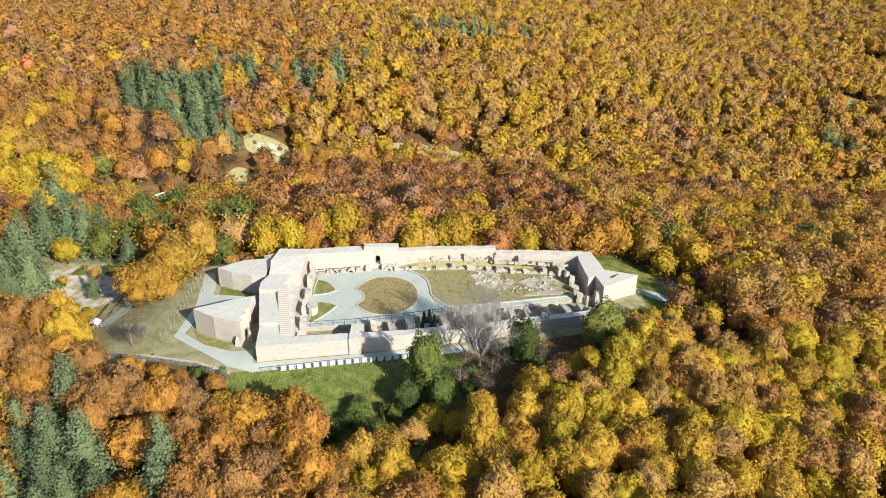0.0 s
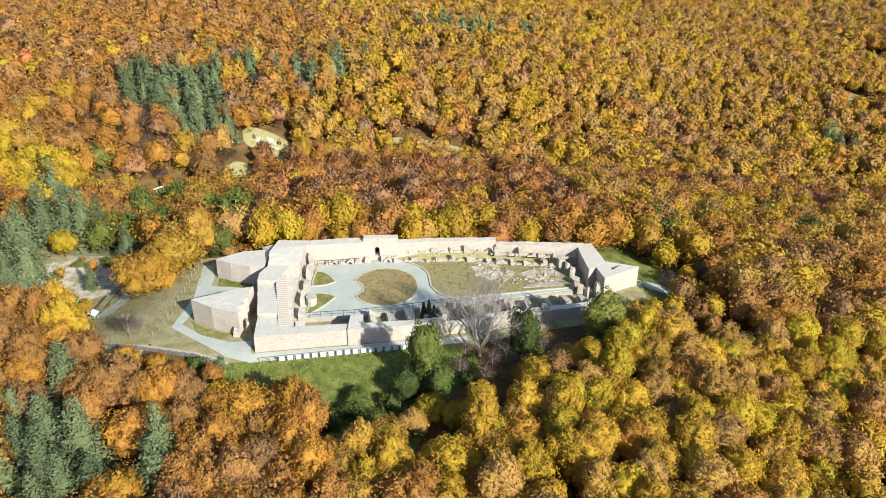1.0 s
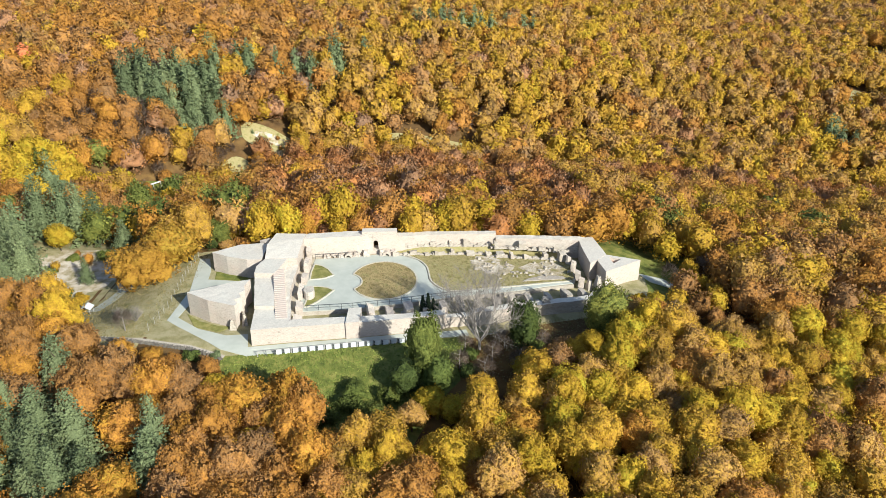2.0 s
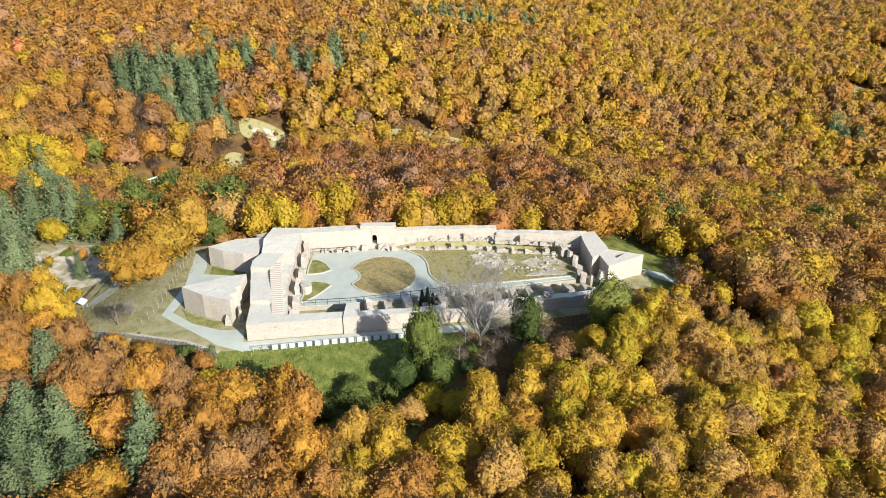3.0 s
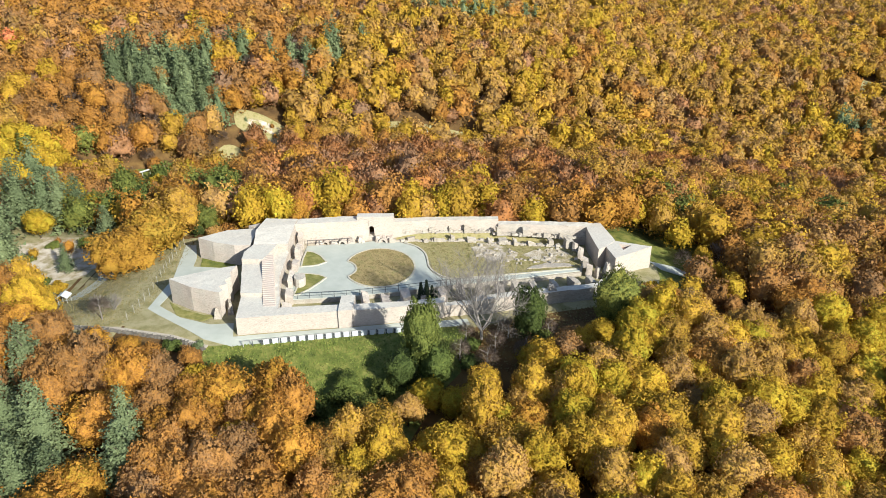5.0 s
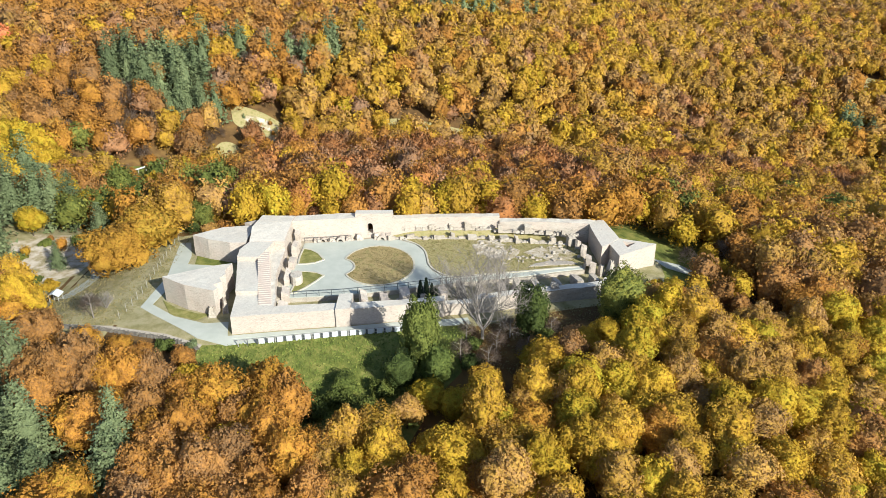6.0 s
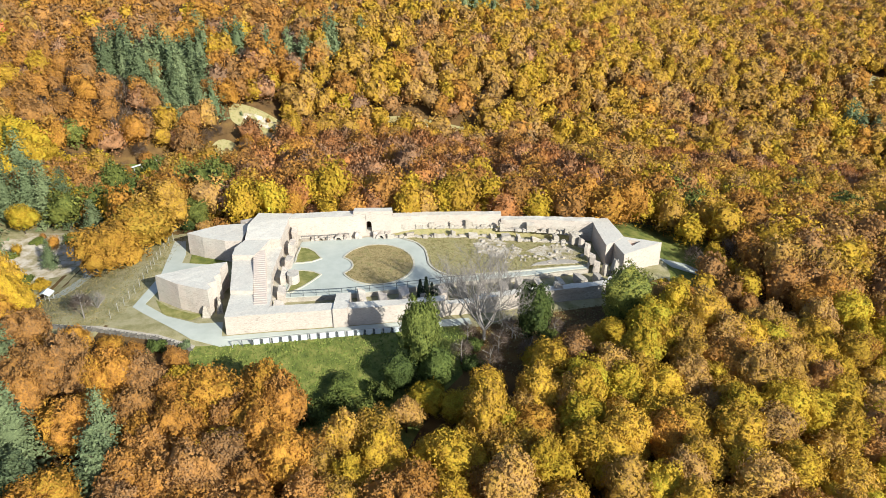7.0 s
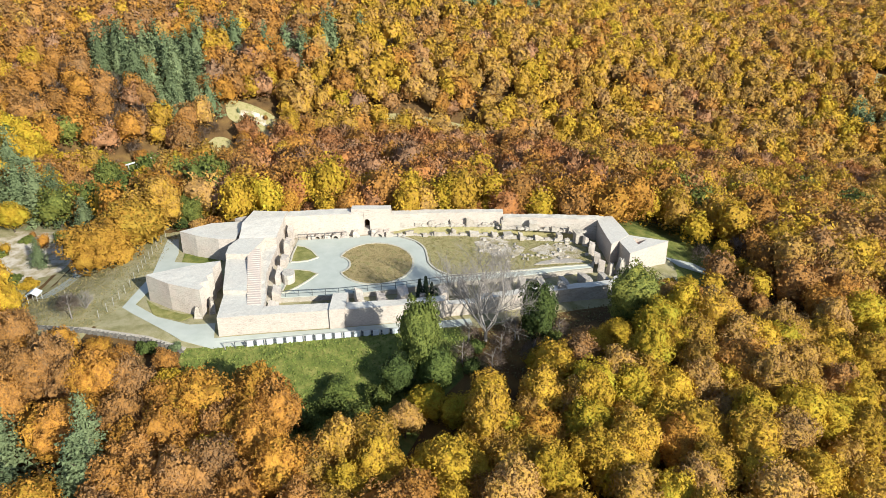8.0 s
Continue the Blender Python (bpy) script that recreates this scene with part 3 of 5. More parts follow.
# trees that stand alone by the walls
for kind, x, y, scale, tall in (("olive", 7.8, -26.8, 0.8, 1.65), ("olive", 5.0, -28.6, 0.68, 0.95), ("olive", 9.8, -28.6, 0.7, 1.1), ("gold", 8.8, -33.0, 0.72, 0.8), ("gold", 6.2, -36.0, 0.6, 0.9), ("gold", 12.5, -34.6, 0.7, 0.85), ("gold", 16.4, -31.4, 0.7, 0.9), ("olive", -2.6, -29.6, 0.6, 0.6), ("olive", 23.2, -20.2, 0.86, 1.2), ("olive", 37.6, -14.8, 1.15, 1.0), ("gold", 44.2, -8.4, 0.5, 0.85), ("gold", 48.4, -5.0, 0.5, 0.85), ("gold", 43.5, -13.5, 0.85, 0.9),
                                ("amber", -37.5, 19.0, 1.15, 0.85), ("amber", -32.5, 19.5, 1.0, 0.85), ("amber", -27.5, 19.5, 1.0, 0.8), ("amber", -42.5, 15.0, 1.2, 0.8), ("pine", -71, 8.5, 1.15, 1.0), ("pine", -66.0, 30, 1.1, 1.0), ("pine", -75, 13, 1.15, 1.0), ("gold", -92, 62, 1.2, 1.0),
                                ("amber", -45.2, 2.8, 1.6, 0.72), ("amber", -42.0, 9.0, 1.5, 0.78), ("rust", -30, -27.5, 0.55, 0.9), ("rust", -38, -26, 0.6, 0.9), ("rust", -24.5, -27.5, 0.5, 0.9), ("rust", -34, -25.5, 0.45, 0.9), ("gold", -38.5, 15.2, 1.1, 0.9), ("olive", -34.5, 16.5, 0.85, 0.8), ("gold", -71.0, 22.5, 0.75, 0.9), ("pine", -59.5, 9.0, 0.5, 1.0), ("pine", -73.5, 31, 1.35, 1.05), ("pine", -69, 29, 1.2, 1.0), ("pine", -77.5, 28.5, 1.3, 1.05), ("pine", -78, 19, 0.8, 0.9), ("pine", -73, 4.5, 1.05, 0.9), ("pine", -77, 0.5, 1.1, 0.9), ("pine", -64, -5.5, 0.9, 0.85), ("pine", -69, -3.5, 1.0, 0.9), ("pine", -58, 24, 0.8, 0.9), ("pine", -54.5, 26, 0.75, 0.9), ("bare", -41.0, -17.2, 0.62, 0.9), ("bare", 14.2, -19.8, 0.5, 0.8), ("bare", 18.4, -22.4, 0.62, 0.8), ("bare", 20.6, -19.0, 0.6, 0.85), ("bare", 13.2, -24.0, 0.6, 0.8), ("bare", 26.6, -18.6, 0.55, 0.8), ("bare", 17.0, -26.0, 0.66, 0.9), ("bare", 22.4, -24.6, 0.62, 0.9), ("olive", 25.4, -22.6, 0.55, 0.8), ("gold", 27.8, -24.0, 0.62, 0.85), ("gold", 31.4, -22.4, 0.6, 0.85), ("gold", 34.2, -20.4, 0.6, 0.85), ("gold", 23.6, -26.0, 0.62, 0.85), ("rust", 29.6, -20.6, 0.45, 0.8)):
    plant(kind, x, y, scale, -1.4 * scale if kind in ("amber", "olive") else 0.0, tall)

for lot in originals.values():
    for tree, used in lot:
        if not used:
            for ob in (*tree.children_recursive, tree):
                bpy.data.objects.remove(ob)

# all other woods, in one mesh for each sort and reach
STOCK = {(k, v): [template(k, v) for _ in range(6)] for k in (*LABELS, "coral") for v in (1, 2)}
woods = {}


def add_wood(x, y, level, scale, area, kind="", tint=0.5):
    if math.dist((x, y), (-44.5, 3.6)) < 8 or math.dist((x, y), (-72, 27)) < 6.5:
        return
    if -2 < 0.7 * (x + 72) - 0.71 * (y - 80) < 14 and abs(0.71 * (x + 72) + 0.7 * (y - 80)) < 7.5:
        scale *= 0.5  # low scrub below the valley road
    if not kind:
        kind, tint = kind_at(x, y)
    corners, faces, normals = STOCK[kind, level][int(rng.integers(6))]
    a = rng.uniform(0, 6.28)
    c, s = math.cos(a), math.sin(a)
    turned = np.stack([corners[:, 0] * c - corners[:, 1] * s, corners[:, 0] * s + corners[:, 1] * c, corners[:, 2] * rng.uniform(0.9, 1.15)], -1) * scale
    facing = np.stack([normals[:, 0] * c - normals[:, 1] * s, normals[:, 0] * s + normals[:, 1] * c, normals[:, 2]], -1)
    woods.setdefault((area, kind), []).append((turned + (x, y, float(ground(x, y)) - 0.4), faces, facing, tint))


def in_reach(x, y):
    """The wedge of country that the shot takes in."""
    return abs(x - 10.5) < 0.615 * (y + 125) + 8 and y < 272 + 0.6 * np.clip(x, 0, 250)


for x, y in scatter(-150, 175, -8, 112, 4.8):
    if not in_reach(x, y) or inside(x, y, FORT_ZONE):
        continue
    if in_spots(x, y, OPEN):
        if rng.random() < (0.25 if x < -50 and y < 30 else 0.7):
            add_wood(x, y, 1, rng.uniform(0.16, 0.38), "valley")
    elif not ((x < -62 and y < -12) or (-62 < x < 90 and y < -8)):
        add_wood(x, y, 1, rng.uniform(0.8, 1.15) * (0.66 if 41 < x < 62 and y < 14 else 1.0), "valley")
for k in range(34):  # young growth at the foot of the wood behind the north wall
    x = -20 + 1.95 * k
    kind = ("gold", "rust", "gold", "russet")[k % 4]
    add_wood(x + rng.uniform(-0.6, 0.6), 18.6 + 0.045 * (x + 20) + rng.uniform(0, 2.2), 1, rng.uniform(0.42, 0.62), "valley", kind, rng.uniform(0.3, 1.0))
for x, y in scatter(-230, 340, 112, 430, 4.95):
    if in_reach(x, y):
        if not in_spots(x, y, OPEN):
            add_wood(x, y, 2, rng.uniform(0.8, 1.12), "hill")
        elif y < 135 and rng.random() < 0.6:
            add_wood(x, y, 2, rng.uniform(0.16, 0.36), "hill")
add_wood(-124, 121, 2, 0.95, "hill", "coral")
for x, y in scatter(-110, 130, -140, -62, 8.6):
    add_wood(x, y, 2, rng.uniform(0.95, 1.25), "slope")
for x, y in corners:
    if not inside(x, y, FORT_ZONE):
        add_wood(x, y, 1, rng.uniform(0.8, 1.0), "slope")
SORT = {"amber": "orange-gold oaks", "gold": "golden oak wood", "rust": "rust-brown beech wood", "russet": "half-bare reddish beech wood", "coral": "coral-red maple", "olive": "olive-green trees", "pine": "dark green pine stands", "bare": "leafless grey-brown thicket"}
for (area, kind), lot in woods.items():
    first = np.cumsum([0] + [len(w[0]) for w in lot])
    corners, facing, tint = (np.concatenate(k) for k in ([w[0] for w in lot], [w[2] for w in lot], [np.full(len(w[0]), w[3]) for w in lot]))
    me = sheet_mesh("far_wood", corners, np.concatenate([w[1] + k for w, k in zip(lot, first)]), facing, LEAF_JOINED[kind], tint)
    tagged(new("far_wood", me), f"{SORT[kind]} in autumn covering the {area}", "wood", kind="stuff")

# ---- fort ----
def court(x, y=0.0):
    """The courtyard's level, which falls a little to the east."""
    return -0.03 * x


def above(h):
    return lambda x, y: court(x) + h


def below(x, y):
    return float(ground(x, y)) - 1.0


def masonry(name, outline, top, material="wall", cell=0.8, rough=0.06, label="", category="", kind="", parent=None, low=None, seed=0.0, cap="cap", group=""):
    """A solid of rough stonework with a capped top."""
    bm = bmesh.new()
    prism(bm, outline, low if low is not None else below, top)
    bmesh.ops.recalc_face_normals(bm, faces=bm.faces[:])
    roughen(bm, cell, rough, seed)
    bm.normal_update()
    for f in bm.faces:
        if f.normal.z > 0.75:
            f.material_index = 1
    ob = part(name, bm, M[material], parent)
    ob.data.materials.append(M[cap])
    return tagged(ob, label, category, group, kind)


lump = bmesh.new()
bmesh.ops.create_cube(lump, size=1.0)
bmesh.ops.subdivide_edges(lump, edges=lump.edges[:], cuts=2, use_grid_fill=True)
lump.verts.index_update()
LUMP_CORNERS = [v.co.copy() for v in lump.verts]
LUMP_FACES = [[v.index for v in f.verts] for f in lump.faces]
lump.free()


def rubble(bm, x, y, z, rx, ry, h, seed, taper=0.7):
    """A worn lump of masonry: a broken pier or the stub of a wall."""
    cells = [bm.verts.new(c) for c in LUMP_CORNERS]
    for ids in LUMP_FACES:
        bm.faces.new([cells[i] for i in ids])
    spin = Matrix.Rotation(0.16 + 0.2 * math.sin(seed), 3, "Z")
    for v in cells:
        u = v.co.z + 0.5
        k = 1 - (1 - taper) * u
        p = Vector((v.co.x * 2 * rx * k, v.co.y * 2 * ry * k, 0))
        j = noise.noise_vector(Vector((v.co.x * 2.7 + seed, v.co.y * 2.7, v.co.z * 2.3 + seed * 1.7)))
        p = spin @ p
        v.co = Vector((x, y, z)) + p + Vector((0, 0, u * h)) + Vector((j.x * rx * 0.3, j.y * ry * 0.3, j.z * h * 0.22 * u))


def stub(name, x, y, rx, ry, h, seed, label, low=0.0, material="ruin", group="", taper=0.7):
    bm = bmesh.new()
    rubble(bm, x, y, court(x) + low, rx, ry, h, seed, taper)
    if rx > 0.6:
        rubble(bm, x + 0.6 * rx * math.sin(seed * 3), y - 0.5 * ry, court(x) + low, rx * 0.7, ry * 0.6, h * 0.62, seed + 5, taper)
    return tagged(part(name, bm, M[material]), label, "ruin", group)


def pier(name, x, y, rx, ry, h, seed, label, low=0.0, material="ruin", group="", turn=0.22):
    """A squared block of broken masonry with a ragged top."""
    rough = random.Random(seed)
    c, t = math.cos(turn), math.sin(turn)
    line = []
    for u, v in ((-1, -1), (0.1, -1.08), (1, -0.95), (1.05, 0.1), (0.95, 1), (-1, 1)):
        u, v = rx * (u + rough.uniform(-0.14, 0.14)), ry * (v + rough.uniform(-0.12, 0.12))
        line.append((x + u * c - v * t, y + u * t + v * c))
    crest = [rough.uniform(-0.6, 0.4) for _ in range(3)]
    return masonry(name, line, lambda a, b: court(a) + low + h + crest[0] * (a - x) / rx * 0.5 + crest[1] * (b - y) / ry * 0.5 + crest[2], material=material, cap=material, cell=0.5, rough=0.17, label=label, category="ruin", low=above(low), seed=seed, group=group)


WALL = dict(category="wall", kind="structure")
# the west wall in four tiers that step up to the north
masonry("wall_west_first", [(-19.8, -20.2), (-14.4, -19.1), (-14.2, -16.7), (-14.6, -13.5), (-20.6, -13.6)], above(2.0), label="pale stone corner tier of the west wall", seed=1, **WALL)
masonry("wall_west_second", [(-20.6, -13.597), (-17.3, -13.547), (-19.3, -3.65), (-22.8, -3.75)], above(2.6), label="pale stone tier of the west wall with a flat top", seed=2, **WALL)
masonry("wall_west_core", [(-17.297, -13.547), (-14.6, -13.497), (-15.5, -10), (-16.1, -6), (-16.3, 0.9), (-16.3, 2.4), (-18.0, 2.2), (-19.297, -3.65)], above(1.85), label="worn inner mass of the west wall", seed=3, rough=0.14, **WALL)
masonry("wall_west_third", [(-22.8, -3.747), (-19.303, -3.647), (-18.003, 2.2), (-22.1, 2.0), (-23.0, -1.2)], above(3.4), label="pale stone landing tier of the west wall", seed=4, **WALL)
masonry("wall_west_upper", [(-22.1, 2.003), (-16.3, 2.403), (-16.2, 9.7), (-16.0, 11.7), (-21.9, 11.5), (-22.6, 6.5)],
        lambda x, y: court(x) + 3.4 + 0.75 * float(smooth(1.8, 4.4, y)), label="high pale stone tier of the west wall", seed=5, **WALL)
# brick-edged steps that climb beside the tiers
stairs = tagged(new("stairway"), "shallow worn brick stairway climbing along the wall", "stairs")
for k in range(26):
    y = -16.4 + 0.56 * k
    x = -15.7 - 0.125 * k
    bm = bmesh.new()
    box(bm, x - 0.95, y, court(x) + 1.7, x + 0.95, y + 0.54, court(x) + 2.04 + 1.36 * k / 25, 0.12)
    bmesh.ops.bevel(bm, geom=bm.edges[:], offset=0.03, segments=1, affect="EDGES")
    part("step", bm, M["step"], stairs)

# worn inner face of the west wall, with a rounded niche
INNER = [([(-15.3, 2.8), (-14.4, 2.9), (-14.5, 5.6), (-15.3, 5.4)], 2.4), ([(-15.6, 7.4), (-14.7, 7.3), (-14.8, 8.8), (-15.6, 9.0)], 2.6), ([(-15.1, -1.6), (-14.2, -1.5), (-14.2, 1.2), (-15.1, 1.3)], 1.6),
         ([(-14.8, -6.9), (-14.0, -6.8), (-14.1, -4.0), (-14.9, -3.9)], 1.8), ([(-14.4, -11.2), (-13.2, -11.0), (-13.5, -8.7), (-14.6, -8.8)], 1.7), ([(-14.0, -15.6), (-12.6, -15.2), (-12.8, -13.6), (-14.2, -13.7)], 1.7)]
for k, (outline, h) in enumerate(INNER):
    masonry("wall_fragment", outline, lambda x, y, h=h: court(x) + h - 0.35 * (x + 15.5) + 0.25 * math.sin(3 * y), rough=0.13, cell=0.5, label="worn pale inner face of the west wall", category="ruin", group="worn inner faces", seed=30 + k, cap="wall")
masonry("round_niche", [(-12.9 + 0.85 * math.cos(a) * (1.2 if math.cos(a) < 0 else 1), -5.7 + 1.25 * math.sin(a)) for a in np.linspace(0, 2 * math.pi, 13)[:-1]], above(1.5), rough=0.07, cell=0.5, cap="wall",
        label="low rounded stone niche beside the lawn", category="ruin", seed=40)

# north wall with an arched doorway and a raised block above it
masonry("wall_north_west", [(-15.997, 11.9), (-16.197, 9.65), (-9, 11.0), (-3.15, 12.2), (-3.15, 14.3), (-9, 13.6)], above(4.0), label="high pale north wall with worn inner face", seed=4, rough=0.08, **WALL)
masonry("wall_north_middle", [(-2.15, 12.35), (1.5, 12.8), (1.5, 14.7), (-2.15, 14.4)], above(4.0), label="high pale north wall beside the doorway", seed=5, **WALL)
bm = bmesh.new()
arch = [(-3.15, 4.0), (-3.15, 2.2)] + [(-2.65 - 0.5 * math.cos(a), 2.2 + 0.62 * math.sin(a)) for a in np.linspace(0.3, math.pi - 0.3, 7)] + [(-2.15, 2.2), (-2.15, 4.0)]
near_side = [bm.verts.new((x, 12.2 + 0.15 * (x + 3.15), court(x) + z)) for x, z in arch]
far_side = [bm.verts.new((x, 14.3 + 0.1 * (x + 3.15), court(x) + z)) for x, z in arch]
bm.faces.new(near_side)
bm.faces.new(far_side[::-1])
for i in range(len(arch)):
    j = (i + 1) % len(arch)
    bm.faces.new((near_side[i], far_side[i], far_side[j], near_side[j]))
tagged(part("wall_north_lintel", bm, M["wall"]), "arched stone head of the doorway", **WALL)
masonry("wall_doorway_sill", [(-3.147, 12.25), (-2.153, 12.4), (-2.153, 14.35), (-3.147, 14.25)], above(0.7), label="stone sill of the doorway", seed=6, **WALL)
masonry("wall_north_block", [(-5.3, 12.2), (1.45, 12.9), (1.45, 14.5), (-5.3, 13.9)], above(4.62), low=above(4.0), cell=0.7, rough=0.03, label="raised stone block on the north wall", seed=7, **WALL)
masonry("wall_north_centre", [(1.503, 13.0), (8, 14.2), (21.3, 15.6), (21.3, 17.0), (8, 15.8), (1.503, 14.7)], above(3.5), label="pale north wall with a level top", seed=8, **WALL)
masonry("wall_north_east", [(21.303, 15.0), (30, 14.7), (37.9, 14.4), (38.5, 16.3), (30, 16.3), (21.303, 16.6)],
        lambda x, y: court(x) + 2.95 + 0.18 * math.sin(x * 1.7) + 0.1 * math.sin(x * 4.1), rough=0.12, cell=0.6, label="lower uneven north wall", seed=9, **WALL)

# worn openings along the foot of the north wall
for k, (x, h) in enumerate([(-12.2, 0.8), (-9.6, 0.6), (-6.4, 0.9), (-4.6, 1.2), (-1.3, 1.2), (0.7, 1.1)]):
    y = 11.0 + 0.16 * (x + 12)
    stub("ruined_pier", x, y - 0.7, 0.65, 0.7, h, 2.3 * k + 0.4, "crumbling pier at the foot of the north wall", material="wall", group="crumbling piers", low=-0.2, taper=0.75)
vault = tagged(new("vault_niche"), "small vaulted brick-lined niche, its mouth's shade painted on a dark back", "ruin")
bm = bmesh.new()
ring = [(math.cos(a), math.sin(a)) for a in np.linspace(0, math.pi, 9)]
for i in range(8):
    c = []
    for (u, w), r in ((ring[i], 0.45), (ring[i], 0.75), (ring[i + 1], 0.75), (ring[i + 1], 0.45)):
        c.append((u * r - 7.9, w * r * 1.1 + court(-7.9)))
    a = [bm.verts.new((x, 9.9, z)) for x, z in c]
    b = [bm.verts.new((x, 11.4, z)) for x, z in c]
    bm.faces.new(a)
    bm.faces.new(b[::-1])
    for p in range(4):
        bm.faces.new((a[p], b[p], b[(p + 1) % 4], a[(p + 1) % 4]))
part("vault", bm, M["wall"], vault)
# plate across the niche, coloured as the shade within
bm = bmesh.new()
box(bm, -8.34, 11.0, court(-8) - 0.1, -7.46, 11.3, court(-8) + 0.46)
part("back", bm, M["dark"], vault)

for dx, dy, s in ((-3.1, -0.35, 0.8), (7.4, 1.25, 1.15)):
    copy_thing(vault, Matrix.Translation((dx - 7.9, dy + 10.6, court(dx - 7.9))) @ Matrix.Scale(s, 4) @ Matrix.Translation((7.9, -10.6, -court(-7.9))))

# bank and double row of wall stubs along the north side
def bank(x, y):
    return court(x) + 1.5 * float(smooth(11.6 + 0.08 * x, 15.0 + 0.06 * x, y)) * float(smooth(-1, 6, x)) * float(smooth(40, 33, x))


patch("north_bank", [(0.5, 12.9), (4, 11.6), (20, 12.4), (33, 11.8), (34.8, 12.4), (33.6, 14.6), (30, 15.0), (21.3, 15.4), (8, 14.4)], M["dry"], 0.03, 1.0, "dry grassy bank below the north wall", shape=bank)
for k in range(11):
    x = 3.0 + 3.0 * k + 0.5 * math.sin(k * 2.2)
    y = 13.45 + 0.085 * x - 0.0028 * x * x * (x > 20) + 0.2 * math.sin(k)
    pier("wall_stub", x, y, 0.55 + 0.2 * math.sin(k * 1.7), 0.42, 0.95 + 0.3 * math.sin(k * 3.3), k * 1.9, "weathered stub of an inner stone wall", low=1.0, group="upper row of wall stubs")
for k in range(12):
    x = 1.2 + 2.95 * k + 0.6 * math.sin(k * 1.3)
    y = 11.7 + 0.075 * x - 0.0022 * x * x * (x > 18) + 0.3 * math.sin(k * 2.1)
    big = 1.0 if k < 7 else 1.45
    pier("wall_stub", x, y, 0.6 + 0.2 * math.sin(k * 2.9), 0.45 * big, 0.95 * big + 0.25 * math.sin(k * 5.3), k * 2.7 + 4, "weathered pale stub of a double stone wall", low=-0.1, group="lower row of wall stubs")
for row, (h, dy, low) in enumerate(((0.42, 13.5, 1.0), (0.35, 11.75, 0.0))):
    bm = bmesh.new()
    for k in range(42):
        x = 1.5 + 0.83 * k
        y = dy + (0.085 - 0.01 * row) * x - 0.0026 * x * x * (x > 20)
        rubble(bm, x, y + 0.12 * math.sin(k * 1.7), court(x) + low, 0.55, 0.36, h + 0.2 * math.sin(k * 2.9 + row), k * 0.9 + row * 31, 0.75)
    tagged(part("low_rubble_wall", bm, M["ruin"]), "low line of weathered stones along the grassy bank", "ruin")

# east wall and its tower
masonry("wall_east", [(38.4, 4.6), (39.95, 5.9), (42.2, 8.4), (42.0, 9.8), (40.9, 16.5), (38.503, 16.3), (37.9, 14.397), (37.9, 11.8)], above(3.0), label="broad pale east wall with a capped top", seed=10, cell=0.7, **WALL)
tower_e = tagged(new("gate_tower"), "pale wedge-shaped tower with a brick-lined pit in its top", "tower")
bm = bmesh.new()
hole = [(42.5, 7.3), (44.8, 6.9), (42.9, 4.8)]
for outline in ([(40.8, 1.4), (48.4, 6.6), hole[1], hole[2]], [(48.4, 6.6), (42.206, 8.4), hole[0], hole[1]], [(42.206, 8.4), (39.956, 5.9), (40.8, 1.4), hole[2], hole[0]]):
    prism(bm, outline, below, above(2.95))
bmesh.ops.recalc_face_normals(bm, faces=bm.faces[:])
roughen(bm, 0.8, 0.05, 11)
bm.normal_update()
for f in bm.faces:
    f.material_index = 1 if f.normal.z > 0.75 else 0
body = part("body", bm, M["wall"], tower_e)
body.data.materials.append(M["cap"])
bm = bmesh.new()
prism(bm, [(42.4, 7.4), (45.0, 6.95), (42.85, 4.6)], above(1.7), above(2.35))
part("pit", bm, M["brick"], tower_e, "red brick floor of the sunken pit")
stub("ruined_pier", 39.4, 0.6, 0.8, 1.2, 3.4, 3.3, "tall broken pier at the end of the east wall", low=-1.2, taper=0.35)
stub("ruined_pier", 37.9, 1.4, 0.6, 0.7, 2.2, 8.3, "broken pier in the shade of the east wall", low=-1.2, taper=0.5)
for k, (x, y, h) in enumerate([(34.6, 12.9, 1.1), (35.3, 10.6, 1.9), (35.8, 7.4, 2.2), (36.2, 4.4, 2.2), (36.4, 1.6, 2.1)]):
    pier("curved_pier", x, y, 0.5, 0.8, h, k * 1.1 + 2, "pale curved pier of a ruined arcade", material="wall", low=-0.3, group="arcade piers", turn=-0.2)

# south wall: plain high part with a buttress, then ruined eastern part
masonry("wall_south_west", [(-14.397, -19.1), (-5.1, -17.35), (-5.1, -15.3), (-14.197, -16.7)], above(2.0), label="pale south wall with a flat top", seed=12, **WALL)
masonry("wall_buttress", [(-5.097, -17.65), (-3.0, -17.2), (-3.0, -12.6), (-5.097, -13.0)], above(2.25), label="square buttress through the south wall", seed=13, **WALL)
masonry("wall_south_middle", [(-2.997, -16.9), (4, -15.5), (11.0, -13.6), (11.0, -12.1), (4, -13.8), (-2.997, -15.0)], above(1.95), label="pale south wall with a flat top", seed=14, **WALL)
masonry("wall_south_gap", [(11.003, -13.4), (15.6, -12.5), (15.6, -11.3), (11.003, -12.2)], above(1.1), label="broken low stretch of the south wall", seed=15, rough=0.16, cell=0.5, **WALL)
masonry("wall_south_end", [(15.603, -12.6), (20.2, -11.3), (23.3, -10.2), (23.3, -8.6), (20.2, -9.7), (15.603, -11.0)], above(1.65), label="pale stretch of the ruined south wall", seed=16, rough=0.1, **WALL)
